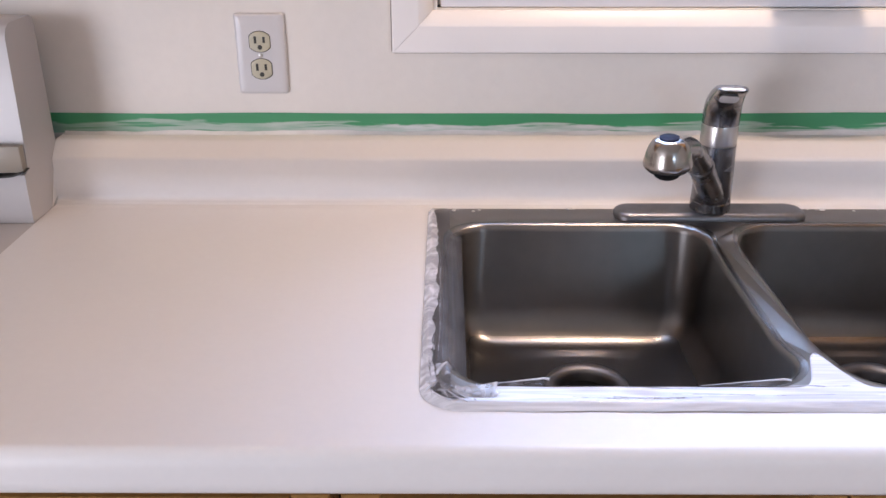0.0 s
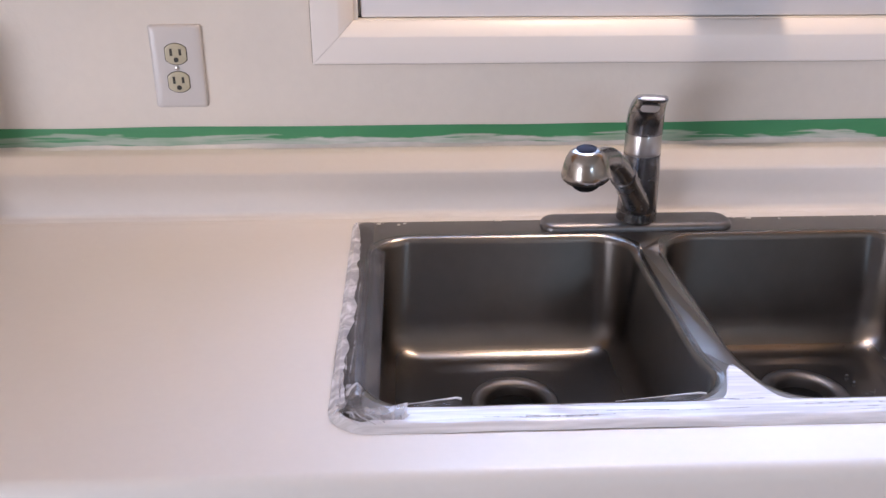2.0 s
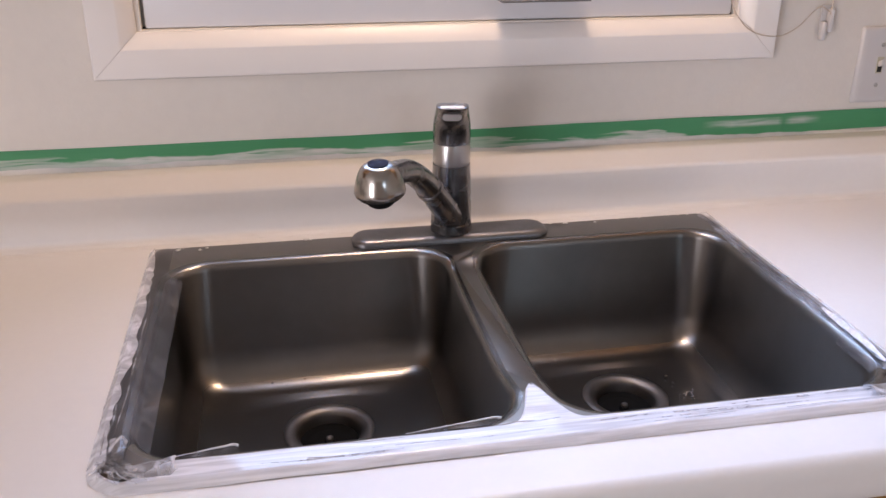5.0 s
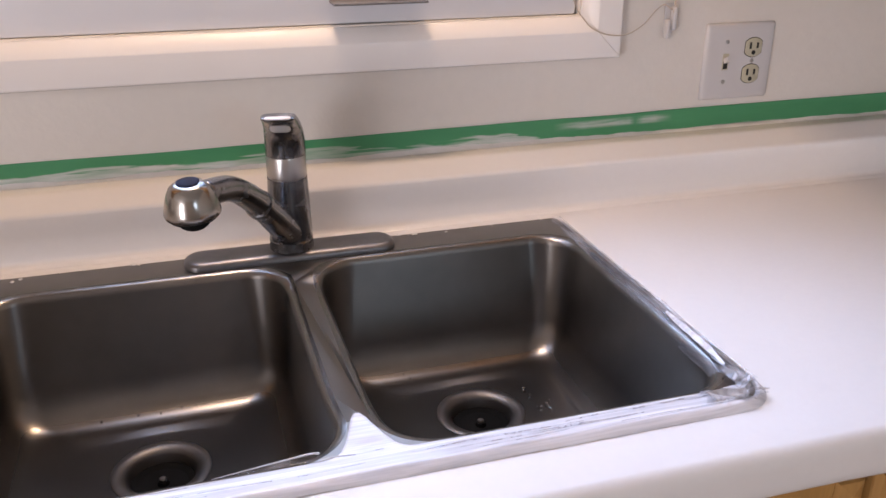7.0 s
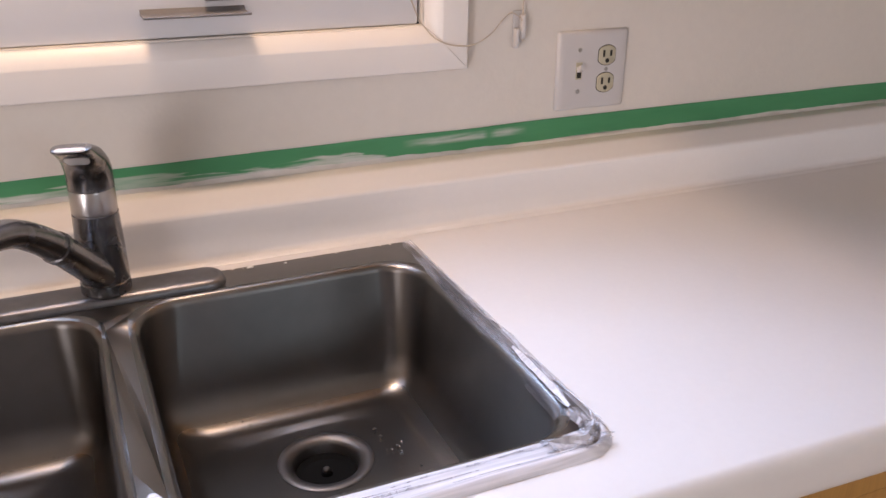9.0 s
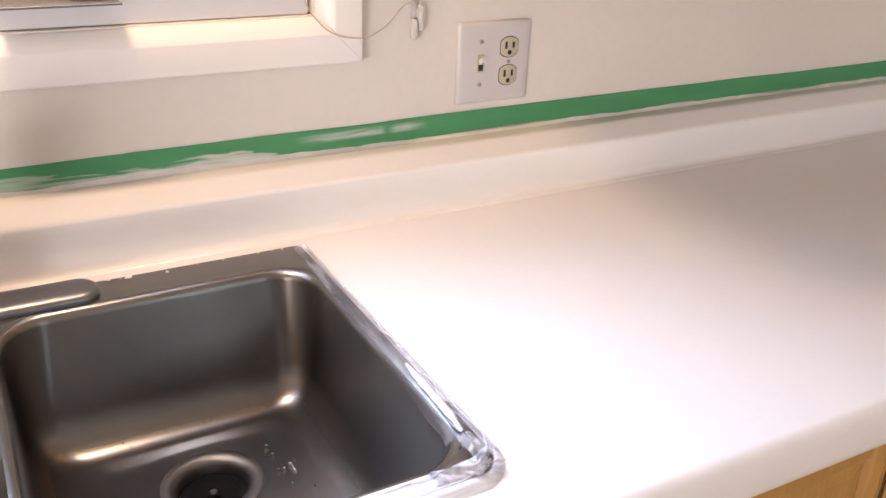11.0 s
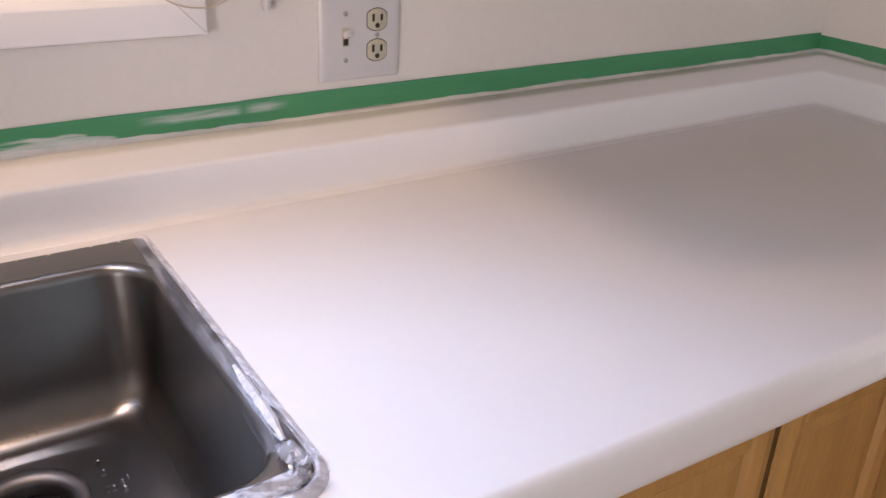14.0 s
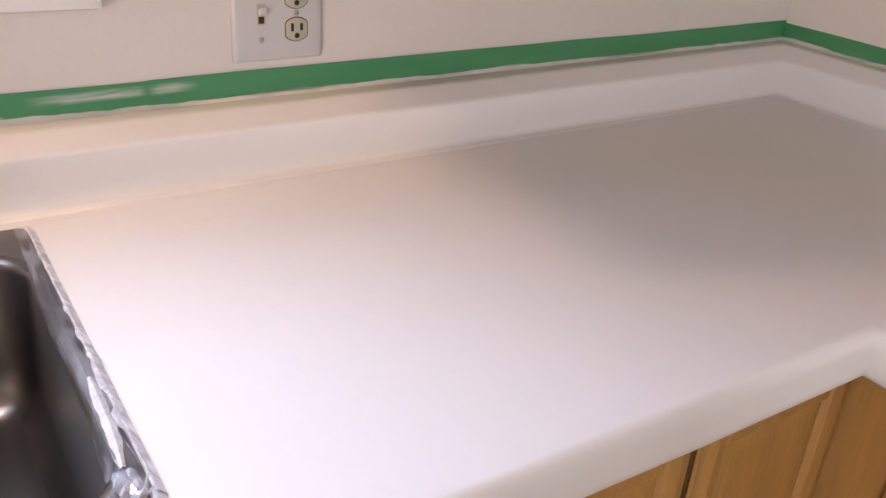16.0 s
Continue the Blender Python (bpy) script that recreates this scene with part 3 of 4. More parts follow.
def sink():
    s = thing("kitchen_sink", "double bowl stainless steel sink, worn and dull, set in the countertop", "sink", (0.386, -0.337, CT))
    x0, x1, y0, y1 = SINK
    ZR = CT + 0.0045
    mid_x = 0.393

    def smooth(t):
        t = max(0.0, min(1.0, t))
        return t * t * (3 - 2 * t)

    def saddle(x, y):
        """How far the bar between the bowls dips below the rim."""
        return 0.011 * smooth((0.050 - abs(x - mid_x)) / 0.03) * smooth((BY1 - 0.030 - y) / 0.028) * smooth((y - BY0 - 0.045) / 0.06)

    bm = bmesh.new()
    radii = (0.034, 0.034, 0.010, 0.010)
    o0 = ring(bm, rrect(x0, x1, y0, y1, radii), CT + 0.0003)
    o1 = ring(bm, rrect(x0 + 0.0015, x1 - 0.0015, y0 + 0.0015, y1 - 0.0015, radii), CT + 0.003)
    o2 = ring(bm, rrect(x0 + 0.005, x1 - 0.005, y0 + 0.005, y1 - 0.005, radii), ZR)
    bridge(bm, o0, o1)
    bridge(bm, o1, o2)
    lips = []
    for bx0, bx1 in BOWLS:
        lips.append([bm.verts.new((x, y, ZR - saddle(x, y))) for x, y in rrect(bx0 - 0.006, bx1 + 0.006, BY0 - 0.006, BY1 + 0.006, (0.056,) * 4, 12, 10)])
    fill_loops(bm, [o2] + lips)
    part("deck", bm, M_STEEL, s, "dull brushed steel rim with paint specks")
    for k, (bx0, bx1) in enumerate(BOWLS):
        bm = bmesh.new()
        steps = [(-0.006, 0.0)]
        for i in range(1, 7):                      # rolled lip
            a = radians(90 * i / 6)
            steps.append((-0.006 + 0.011 * math.sin(a), -0.011 + 0.011 * math.cos(a)))
        steps.append((0.009, -0.123))
        for i in range(1, 13):                     # floor fillet
            a = radians(88 * i / 12)
            steps.append((0.009 + 0.048 * (1 - math.cos(a)), -0.123 - 0.048 * math.sin(a)))
        rings = []
        for ins, dz in steps:
            r = max(0.028, 0.052 + 0.11 * max(dz, -0.123) - max(0.0, ins - 0.009) * 0.4)
            rings.append([bm.verts.new((x, y, ZR + dz - saddle(x, y) * max(0.0, 1 + dz / 0.06))) for x, y in
                          rrect(bx0 + ins, bx1 - ins, BY0 + ins, BY1 - ins, (r,) * 4, 12, 10)])
        for a, b in zip(rings, rings[1:]):
            bridge(bm, a, b)
        dx, dy = ((0.206, -0.283), (0.594, -0.279))[k]
        floor_z = ZR - 0.1735
        last = rings[-1]
        for f, dz in ((0.75, -0.0012), (0.5, -0.002), (0.25, -0.003)):
            cur = []
            for v in rings[-1]:
                ang = math.atan2(v.co.y - dy, v.co.x - dx)
                ex, ey = dx + 0.054 * math.cos(ang), dy + 0.054 * math.sin(ang)
                cur.append(bm.verts.new((ex + (v.co.x - ex) * f, ey + (v.co.y - ey) * f, floor_z + dz)))
            bridge(bm, last, cur)
            last = cur
        rim = [bm.verts.new((dx + 0.054 * math.cos(math.atan2(v.co.y - dy, v.co.x - dx)), dy + 0.054 * math.sin(math.atan2(v.co.y - dy, v.co.x - dx)),
                             floor_z - 0.0036)) for v in rings[-1]]
        bridge(bm, last, rim)
        part("bowl", bm, M_BOWL, s, smooth="all")
        bm = bmesh.new()
        z = floor_z - 0.003
        lathe(bm, [(0.0560, z - 0.003), (0.0560, z + 0.0002), (0.0545, z + 0.0012), (0.047, z + 0.0008), (0.041, z - 0.002), (0.038, z - 0.006),
                   (0.036, z - 0.04), (0.0, z - 0.042)], (dx, dy), 48, cap0=False, cap1=False)
        drain = part("drain", bm, M_DRAIN, s, "steel drain flange")
        bm = bmesh.new()
        z2 = z - 0.016
        lathe(bm, [(0.0365, z2 - 0.003), (0.036, z2), (0.020, z2 - 0.006), (0.008, z2 - 0.007), (0.006, z2 + 0.001), (0.0001, z2 + 0.002)], (dx, dy), 36)
        part("splash_guard", bm, M_RUBBER, drain, "black rubber guard")
        bm = bmesh.new()
        lathe(bm, [(0.0045, z2), (0.0045, z2 + 0.004), (0.003, z2 + 0.0055), (0.0001, z2 + 0.0057)], (dx, dy), 16)
        part("stopper_knob", bm, M_DRAIN, drain)
    return s


sink()


# ---------------- faucet ----------------
def faucet():
    f = thing("faucet", "single lever chrome pull-out kitchen faucet, tarnished, on the sink deck", "faucet", (0.394, -0.116, CT + 0.0047))
    cx, cy, zb = 0.395, -0.114, CT + 0.0047
    SHIFT = 0.004
    bm = bmesh.new()
    px0, px1, py0, py1 = 0.256, 0.524, cy - 0.028, cy + 0.024

    def plate(ins, z):
        pts = rrect(px0 + ins, px1 - ins, py0 + ins, py1 - ins, (0.020 - ins,) * 2 + (0.0235 - ins,) * 2, 8)
        return [(x, y, z) for x, y in pts]

    loft(bm, [plate(0, zb), plate(0, zb + 0.004), plate(0.0015, zb + 0.007), plate(0.005, zb + 0.0095), plate(0.012, zb + 0.0105)])
    part("base_plate", bm, M_DULL, f, "long rounded chrome deck plate")
    z = zb + 0.0105
    bm = bmesh.new()
    lathe(bm, [(0.0276, z), (0.0277, z + 0.002), (0.0275, z + 0.012), (0.0266, z + 0.0128), (0.0266, z + 0.014), (0.0272, z + 0.0148), (0.0260, z + 0.06),
               (0.0248, z + 0.092), (0.0248, z + 0.094)], (cx - SHIFT, cy), 48)
    part("column", bm, M_TARNISH, f)
    bm = bmesh.new()
    lathe(bm, [(0.0236, z + 0.094), (0.0236, z + 0.0955), (0.0246, z + 0.0965), (0.0244, z + 0.1205), (0.0238, z + 0.1225)], (cx - SHIFT, cy), 48)
    part("collar", bm, M_COLLAR, f, "satin chrome collar")
    # lever: a hood that leans forward and ends in a lip
    turn = radians(11)
    fw = Vector((-math.sin(turn), -math.cos(turn), 0))
    sd = Vector((-fw.y, fw.x, 0))
    base = Vector((cx - SHIFT, cy, 0))
    # (height, front reach, back reach, half width)
    hood = ((0.0, 0.0246, -0.0246, 0.0246), (0.012, 0.0248, -0.0246, 0.0246), (0.022, 0.0270, -0.0226, 0.0243), (0.031, 0.0330, -0.0155, 0.0236),
            (0.041, 0.0450, -0.0030, 0.0222), (0.051, 0.0610, 0.0150, 0.0208), (0.059, 0.0760, 0.0350, 0.0200), (0.0645, 0.0868, 0.0520, 0.0198),
            (0.0668, 0.0880, 0.0580, 0.0192), (0.0678, 0.0855, 0.0630, 0.0170))

    def squareness(h):
        return 1.0 - 0.40 * min(1.0, max(0.0, (h - 0.012) / 0.038))

    bm = bmesh.new()
    rings = []
    for h, fr, bk, rx in hood:
        ring_pts = []
        for i in range(40):
            a = 2 * math.pi * i / 40
            p = squareness(h)
            cu = math.copysign(abs(math.cos(a)) ** p, math.cos(a))
            cv = math.copysign(abs(math.sin(a)) ** p, math.sin(a))
            ring_pts.append(base + fw * ((fr + bk) / 2 + (fr - bk) / 2 * cu) + sd * rx * cv + Vector((0, 0, z + 0.1230 + h * 0.98)))
        rings.append(ring_pts)
    loft(bm, rings)
    lever = part("lever", bm, M_TARNISH, f, "chrome lever hood rising forward to a wide lip")

    # pale piece paints the highlight along the lip
    bm = bmesh.new()
    rings = []
    for h, fr, bk, rx in ((0.0662, 0.0882, 0.0760, 0.0150), (0.0676, 0.0884, 0.0765, 0.0148), (0.0682, 0.0870, 0.0780, 0.0135)):
        rings.append([])
        for i in range(40):
            a = 2 * math.pi * i / 40
            cu = math.copysign(abs(math.cos(a)) ** 0.6, math.cos(a))
            cv = math.copysign(abs(math.sin(a)) ** 0.6, math.sin(a))
            rings[-1].append(base + fw * ((fr + bk) / 2 + (fr - bk) / 2 * cu) + sd * rx * cv + Vector((0, 0, z + 0.1230 + h * 0.98)))
    loft(bm, rings)
    part("lip", bm, M_GLINT, lever, "pale lip painting the highlight on the lever's edge")

    def on_front(h, v, proud):
        """The place on the hood's front at height h and v to its side."""
        for lo, hi in zip(hood, hood[1:]):
            if h <= hi[0]:
                k = (h - lo[0]) / (hi[0] - lo[0])
                fr, bk, rx = (lo[m] + (hi[m] - lo[m]) * k for m in (1, 2, 3))
                break
        p = squareness(h)
        sa = min(1.0, abs(v) / rx) ** (1 / p)
        cu = math.sqrt(1 - sa * sa) ** p
        return base + fw * ((fr + bk) / 2 + (fr - bk) / 2 * cu + proud) + sd * v + Vector((0, 0, z + 0.1230 + h * 0.98))

    # pale sheet on the hood's front paints a bright reflection
    bm = bmesh.new()
    sheets = []
    for proud in (0.0024, -0.0010):
        rows = []
        for i in range(7):
            wide = 0.0118 * (0.72, 0.92, 1, 1, 1, 0.92, 0.72)[i]
            rows.append([bm.verts.new(on_front(0.0400 + 0.0150 * i / 6, wide * (j / 4 - 1), proud)) for j in range(9)])
        for a, b in zip(rows, rows[1:]):
            bridge(bm, a, b, closed=False)
        sheets.append(rows[0] + [r[-1] for r in rows[1:-1]] + rows[-1][::-1] + [r[0] for r in rows[-2:0:-1]])
    bridge(bm, sheets[0], sheets[1])
    part("inset_glint", bm, M_GLINT, lever, "pale inset painting a bright reflection in the lever")
    base = Vector((cx, cy, 0))
    # spout, rising to the pull-out head
    out = Vector((-0.526, -0.85, 0)).normalized()
    at = lambda r, zz: base + out * r + Vector((0, 0, zz))
    path = spline([at(0.002, 0.942), at(0.040, 0.975), at(0.080, 1.009), at(0.120, 1.039), at(0.160, 1.060), at(0.212, 1.071)], 8)
    bm = bmesh.new()
    rad = [0.0190 - 0.0050 * min(1, i / (len(path) * 0.7)) for i in range(len(path))]
    tube(bm, path, rad, 24)
    part("spout", bm, M_TARNISH, f, smooth="all")
    bm = bmesh.new()
    ring_pts = [at(0.086, 1.0140), at(0.092, 1.0185)]
    tube(bm, ring_pts, [0.0176, 0.0172], 24)
    part("joint_ring", bm, M_TARNISH, f)
    hc = base + out * 0.235

    def swing(mesh):
        """The head hangs with its mouth swung outwards."""
        bmesh.ops.rotate(mesh, verts=mesh.verts, cent=(hc.x, hc.y, 1.088), matrix=Matrix.Rotation(radians(-6), 3, out.cross(Vector((0, 0, 1)))))

    bm = bmesh.new()
    lathe(bm, [(0.010, 1.0915), (0.0150, 1.0905), (0.0192, 1.0872), (0.0228, 1.0805), (0.0254, 1.0730), (0.0272, 1.0655), (0.0281, 1.0605), (0.0275, 1.0578),
               (0.0255, 1.0562)], (hc.x, hc.y), 40)
    swing(bm)
    head = part("spray_head", bm, M_HEAD, f, "domed chrome spray head")
    bm = bmesh.new()
    lathe(bm, [(0.0252, 1.0562), (0.0238, 1.0540), (0.0150, 1.0525), (0.0146, 1.0460), (0.012, 1.0455), (0.0115, 1.0435), (0.0001, 1.0440)], (hc.x, hc.y), 32)
    swing(bm)
    part("nozzle", bm, M_RUBBER, head, "dark aerator ring")
    bm = bmesh.new()
    lathe(bm, [(0.0115, 1.0905), (0.0112, 1.0926), (0.0090, 1.0936), (0.0001, 1.0938)], (hc.x, hc.y), 24)
    swing(bm)
    part("button", bm, M_BUTTON, head, "dark blue spray button")


faucet()


# ---------------- clear film over the sink's rim ----------------
def film():
    f = thing("plastic_film", "crumpled clear plastic film taped over the sink rim", "plastic film", (0.386, -0.57, CT + 0.006))
    x0, x1, y0, y1 = SINK

    def strip(name, path, across, seed, lift=0.003, mat=None, wobble=0.0022):
        """path: points along the rim; across: function of (s, v) that gives offset inwards and height."""
        bm = bmesh.new()
        rows = []
        n, k = len(path), 18
        run = sum((Vector(a[0]) - Vector(b[0])).length for a, b in zip(path, path[1:]))
        for i, (p, inn) in enumerate(path):
            row = []
            for j in range(k + 1):
                v = j / k
                o, z = across(i / (n - 1), v)
                q = Vector((p[0] + inn[0] * o, p[1] + inn[1] * o, z))
                d = i * run / (n - 1)
                # creases mostly run along the strip, with a few across it
                w = 0.7 * noise.noise((d * 9 + seed, o * 70, 0.3)) + 0.4 * noise.noise((d * 24 + seed, o * 40 + d * 14, 5.0))
                q.z += lift * max(-0.3, w) + 0.0010
                q += Vector((inn[0], inn[1], 0)) * wobble * noise.noise((d * 22, seed, 4))
                row.append(bm.verts.new(q))
            rows.append(row)
        for a, b in zip(rows, rows[1:]):
            bridge(bm, a, b, closed=False)
        part(name, bm, mat or M_FILM, f, smooth="all")

    top = CT + 0.0062

    def over(outside, inside, drop):
        def fn(s, v):
            o = -outside + (outside + inside) * v
            if o < 0:
                return o, CT - 0.0004 + (top - CT + 0.0004) * max(0.0, 1 + o / outside)
            edge = inside - drop
            return min(o, edge + (o - edge) * 0.35 if o > edge else o), top - max(0.0, o - edge) * 0.9
        return fn

    steps = 90
    left = [((x0, y1 - 0.01 + (y0 + 0.03 - y1 + 0.01) * i / steps), (1, 0)) for i in range(steps + 1)]
    
    def left_hang(s, v):
        """Flat over the rim, then over the lip in a straight drop."""
        if v < 0.5:
            return 0.001 + 0.016 * v / 0.5, top
        w = (v - 0.5) / 0.5
        return 0.017 + 0.023 * w, top - 0.016 * w ** 1.5

    strip("left_strip", left, left_hang, 1.0, 0.0006, M_HAZE, 0.0004)

    def border(seed, full):
        """A milky band along the outer edge with a ragged inner side, narrowing to the back corner."""
        def fn(s, v):
            wide = (full + 0.007 * noise.noise((s * 13, seed, 0.5)) + 0.003 * noise.noise((s * 40, seed, 2.5))) * min(1.0, 0.15 + s * 3.5)
            o = -0.0065 + (0.0065 + max(0.001, wide)) * v
            return o, (CT + 0.0008 + (top - CT) * max(0.0, min(1.0, 1 + o / 0.0065)))
        return fn

    strip("left_border", left, border(3.3, 0.0080), 2.0, 0.0008, M_BORDER, 0.0005)
    R = 0.034
    front = []
    for i in range(24):
        a = radians(90 * i / 24)
        d = (-math.cos(a), -math.sin(a))
        front.append(((x0 + R + R * d[0], y0 + R + R * d[1]), (-d[0], -d[1])))
    front += [((x0 + R + (x1 - x0 - 2 * R) * i / 160, y0), (0, 1)) for i in range(161)]
    for i in range(1, 25):
        a = radians(90 - 90 * i / 24)
        d = (math.cos(a), -math.sin(a))
        front.append(((x1 - R + R * d[0], y0 + R + R * d[1]), (-d[0], -d[1])))
    count = len(front) - 1

    def front_over(s, v):
        x = front[min(count, round(s * count))][0][0]
        # narrow round the corners, full over the straight rim, a tongue on the bar between the bowls
        straight = max(0.0, min(1.0, (min(x - x0, x1 - x) - 0.022) / 0.045))
        wide = 0.009 + 0.022 * straight * straight * (3 - 2 * straight) + 0.064 * math.exp(-((x - 0.393) / 0.017) ** 2)
        return over(0.0065, wide, 0.006)(s, v)

    # its white stands in for the window mirrored in the front rim
    strip("front_strip", front, front_over, 7.0, 0.0010, M_FILM_WHITE, 0.0007)

    def crumple(side_x, sgn, seed):
        """Stiff facets of gathered film over a front corner of the rim."""
        rnd = random.Random(seed)
        bm = bmesh.new()
        rows = []
        for i in range(9):
            ang = radians(-26 + 150 * i / 8)
            row = []
            for j in range(6):
                r = 0.011 + 0.0170 * j / 5 + (rnd.uniform(-0.0022, 0.0022) if j < 5 else 0)
                a = ang + rnd.uniform(-0.07, 0.07)
                # past the quarter turn the patch runs on along the straight rims
                x, y = side_x + sgn * (0.034 - r * math.cos(a)), y0 + 0.034 - r * math.sin(a)
                if a > radians(90):
                    x, y = side_x + sgn * (0.034 + (a - radians(90)) * 0.055), y0 + 0.034 - r
                if a < 0:
                    x, y = side_x + sgn * (0.034 - r), y0 + 0.034 - a * 0.055
                z = top + 0.0006 if j == 5 else top + 0.0008 + rnd.uniform(0.0, 0.0085) * (1 if 0 < j < 4 else 0.4)
                row.append(bm.verts.new((x, y, z)))
            rows.append(row)
        for a, b in zip(rows, rows[1:]):
            bridge(bm, a, b, closed=False)
        bmesh.ops.triangulate(bm, faces=bm.faces[:])
        part("crumple", bm, M_FOLD, f, smooth=False)

    crumple(x0, 1, 21)
    crumple(x1, -1, 34)
    right = [((x1, y1 - 0.01 + (y0 + 0.03 - y1 + 0.01) * i / steps), (-1, 0)) for i in range(steps + 1)]
    
    def hang(s, v):
        """Over the narrow rim and down over the lip, in a slack curve that swings in towards the front."""
        if v < 0.35:
            return 0.001 + 0.009 * v / 0.35, top
        w = (v - 0.35) / 0.65
        swing_in = max(0.0, (s - 0.62) / 0.38)
        reach = 0.007 + 0.003 * math.sin(math.pi * s) + 0.013 * swing_in * swing_in
        return 0.010 + reach * math.sin(w * math.pi / 2), top - (0.016 + 0.004 * noise.noise((s * 6, 2.0, 0.4))) * w ** 1.6

    strip("right_strip", right, hang, 13.0, 0.0005, M_VEIL)
    strip("right_border", right, border(8.8, 0.0016), 6.0, 0.0008, M_BORDER, 0.0005)
    def fold(points, width, mat=None):
        """A flattened crease of doubled film."""
        bm = bmesh.new()
        path = spline(points, 6)
        n = len(path)
        rows = []
        for i, p in enumerate(path):
            d = (path[min(i + 1, n - 1)] - path[max(i - 1, 0)]).normalized()
            side = d.cross(Vector((0, 0, 1))).normalized()
            w = width * (0.35 + 0.65 * math.sin(math.pi * i / (n - 1))) * (1 + 0.5 * noise.noise((p.x * 60, p.y * 60, 2)))
            rows.append(ring(bm, [p - side * w, p + Vector((0, 0, w * 0.9)), p + side * w]))
        for a, b in zip(rows, rows[1:]):
            bridge(bm, a, b, closed=False)
        part("fold", bm, mat or M_FOLD, f, smooth=False)

    def flap(xa, xb, reach):
        """A loose edge of film that stands into the bowl from the front rim, widening from xa to xb, with a bright rolled hem."""
        bm = bmesh.new()
        n = 24
        rows, edge = [], []
        for i in range(n + 1):
            t = i / n
            x = xa + (xb - xa) * t
            w = reach * t ** 0.9 * (1.0 if t < 0.93 else 1.0 - (t - 0.93) * 6)
            lift = 0.0035 * t + 0.0006 * noise.noise((x * 90, 1, 1))
            p = Vector((x, -0.5575, top))
            edge.append(p + Vector((0, w, lift)))
            rows.append(ring(bm, [p, p + Vector((0, w * 0.5, lift * 0.25)), edge[-1]]))
        for a, b in zip(rows, rows[1:]):
            bridge(bm, a, b, closed=False)
        part("flap", bm, M_VEIL, f, smooth="all")
        bm = bmesh.new()
        tube(bm, edge, [0.0003 + 0.0009 * (i / n) ** 1.5 for i in range(n + 1)], 6)
        part("hem", bm, M_FILM_WHITE, f, smooth="all")

    flap(0.052, 0.118, 0.0080)
    flap(0.262, 0.350, 0.0070)

    # thin milky hems of the side pieces
    def hem(side_x, sgn, offs, drop, width, a, b, seed):
        pts = [(side_x + sgn * (offs + 0.0035 * noise.noise((t * 5, seed, 1))), a + (b - a) * t, top - drop) for t in (j / 14 for j in range(15))]
        fold(pts, width, M_FOLD)

    rnd = random.Random(8)
    zt = top + 0.0012
    hem(x1, -1, 0.0175, 0.014, 0.0007, -0.135, -0.470, 4.0)
    hem(x0, 1, 0.012, -0.001, 0.0007, -0.200, -0.540, 17.0)
    for side_x, sgn in ((x0, 1), (x1, -1)):
        for k in range(4):                        # long creases down the sides
            a = rnd.uniform(y0 + 0.05, y1 - 0.08)
            ln, off = rnd.uniform(0.06, 0.17), rnd.uniform(-0.006, 0.008 if sgn < 0 else 0.022)
            fold([(side_x + sgn * (off + rnd.uniform(-0.004, 0.004)), a + ln * (j / 3 - 0.5), zt - (0.004 if off < 0 else 0)) for j in range(4)], rnd.uniform(0.0006, 0.0014))
        for k in range(12):                       # crumples at the front corners
            ang = radians(rnd.uniform(0, 90))
            cx = side_x + sgn * 0.034
            d = Vector((-sgn * math.cos(ang), -math.sin(ang), 0))
            c = Vector((cx, y0 + 0.034, zt + 0.001)) + d * rnd.uniform(0.014, 0.030)
            t = Vector((-d.y, d.x, 0)) * rnd.uniform(0.006, 0.020) + d * rnd.uniform(-0.012, 0.012)
            fold([c - t, c + Vector((rnd.uniform(-0.004, 0.004), rnd.uniform(-0.004, 0.004), 0.002)), c + t], rnd.uniform(0.001, 0.0024))
    # wide white fold paints the window's glare on the right rim
    fold([(x1 - 0.0085, -0.405, zt), (x1 - 0.0095, -0.45, zt), (x1 - 0.0110, -0.49, zt + 0.001), (x1 - 0.0140, -0.525, zt + 0.001)], 0.0054, M_FILM_WHITE)
    for off, a, b, wd in ((0.004, -0.36, -0.52, 0.0008), (0.016, -0.47, -0.548, 0.0012)):
        fold([(x1 - off + rnd.uniform(-0.002, 0.002), a + (b - a) * j / 4, zt) for j in range(5)], wd)
    for k in range(12):                           # along the front rim
        a, ln, off = rnd.uniform(x0 + 0.08, x1 - 0.08), rnd.uniform(0.05, 0.16), rnd.uniform(0.002, 0.030)
        fold([(a + ln * (j / 3 - 0.5), y0 + off + rnd.uniform(-0.002, 0.002), zt) for j in range(4)], rnd.uniform(0.0006, 0.0014))


film()


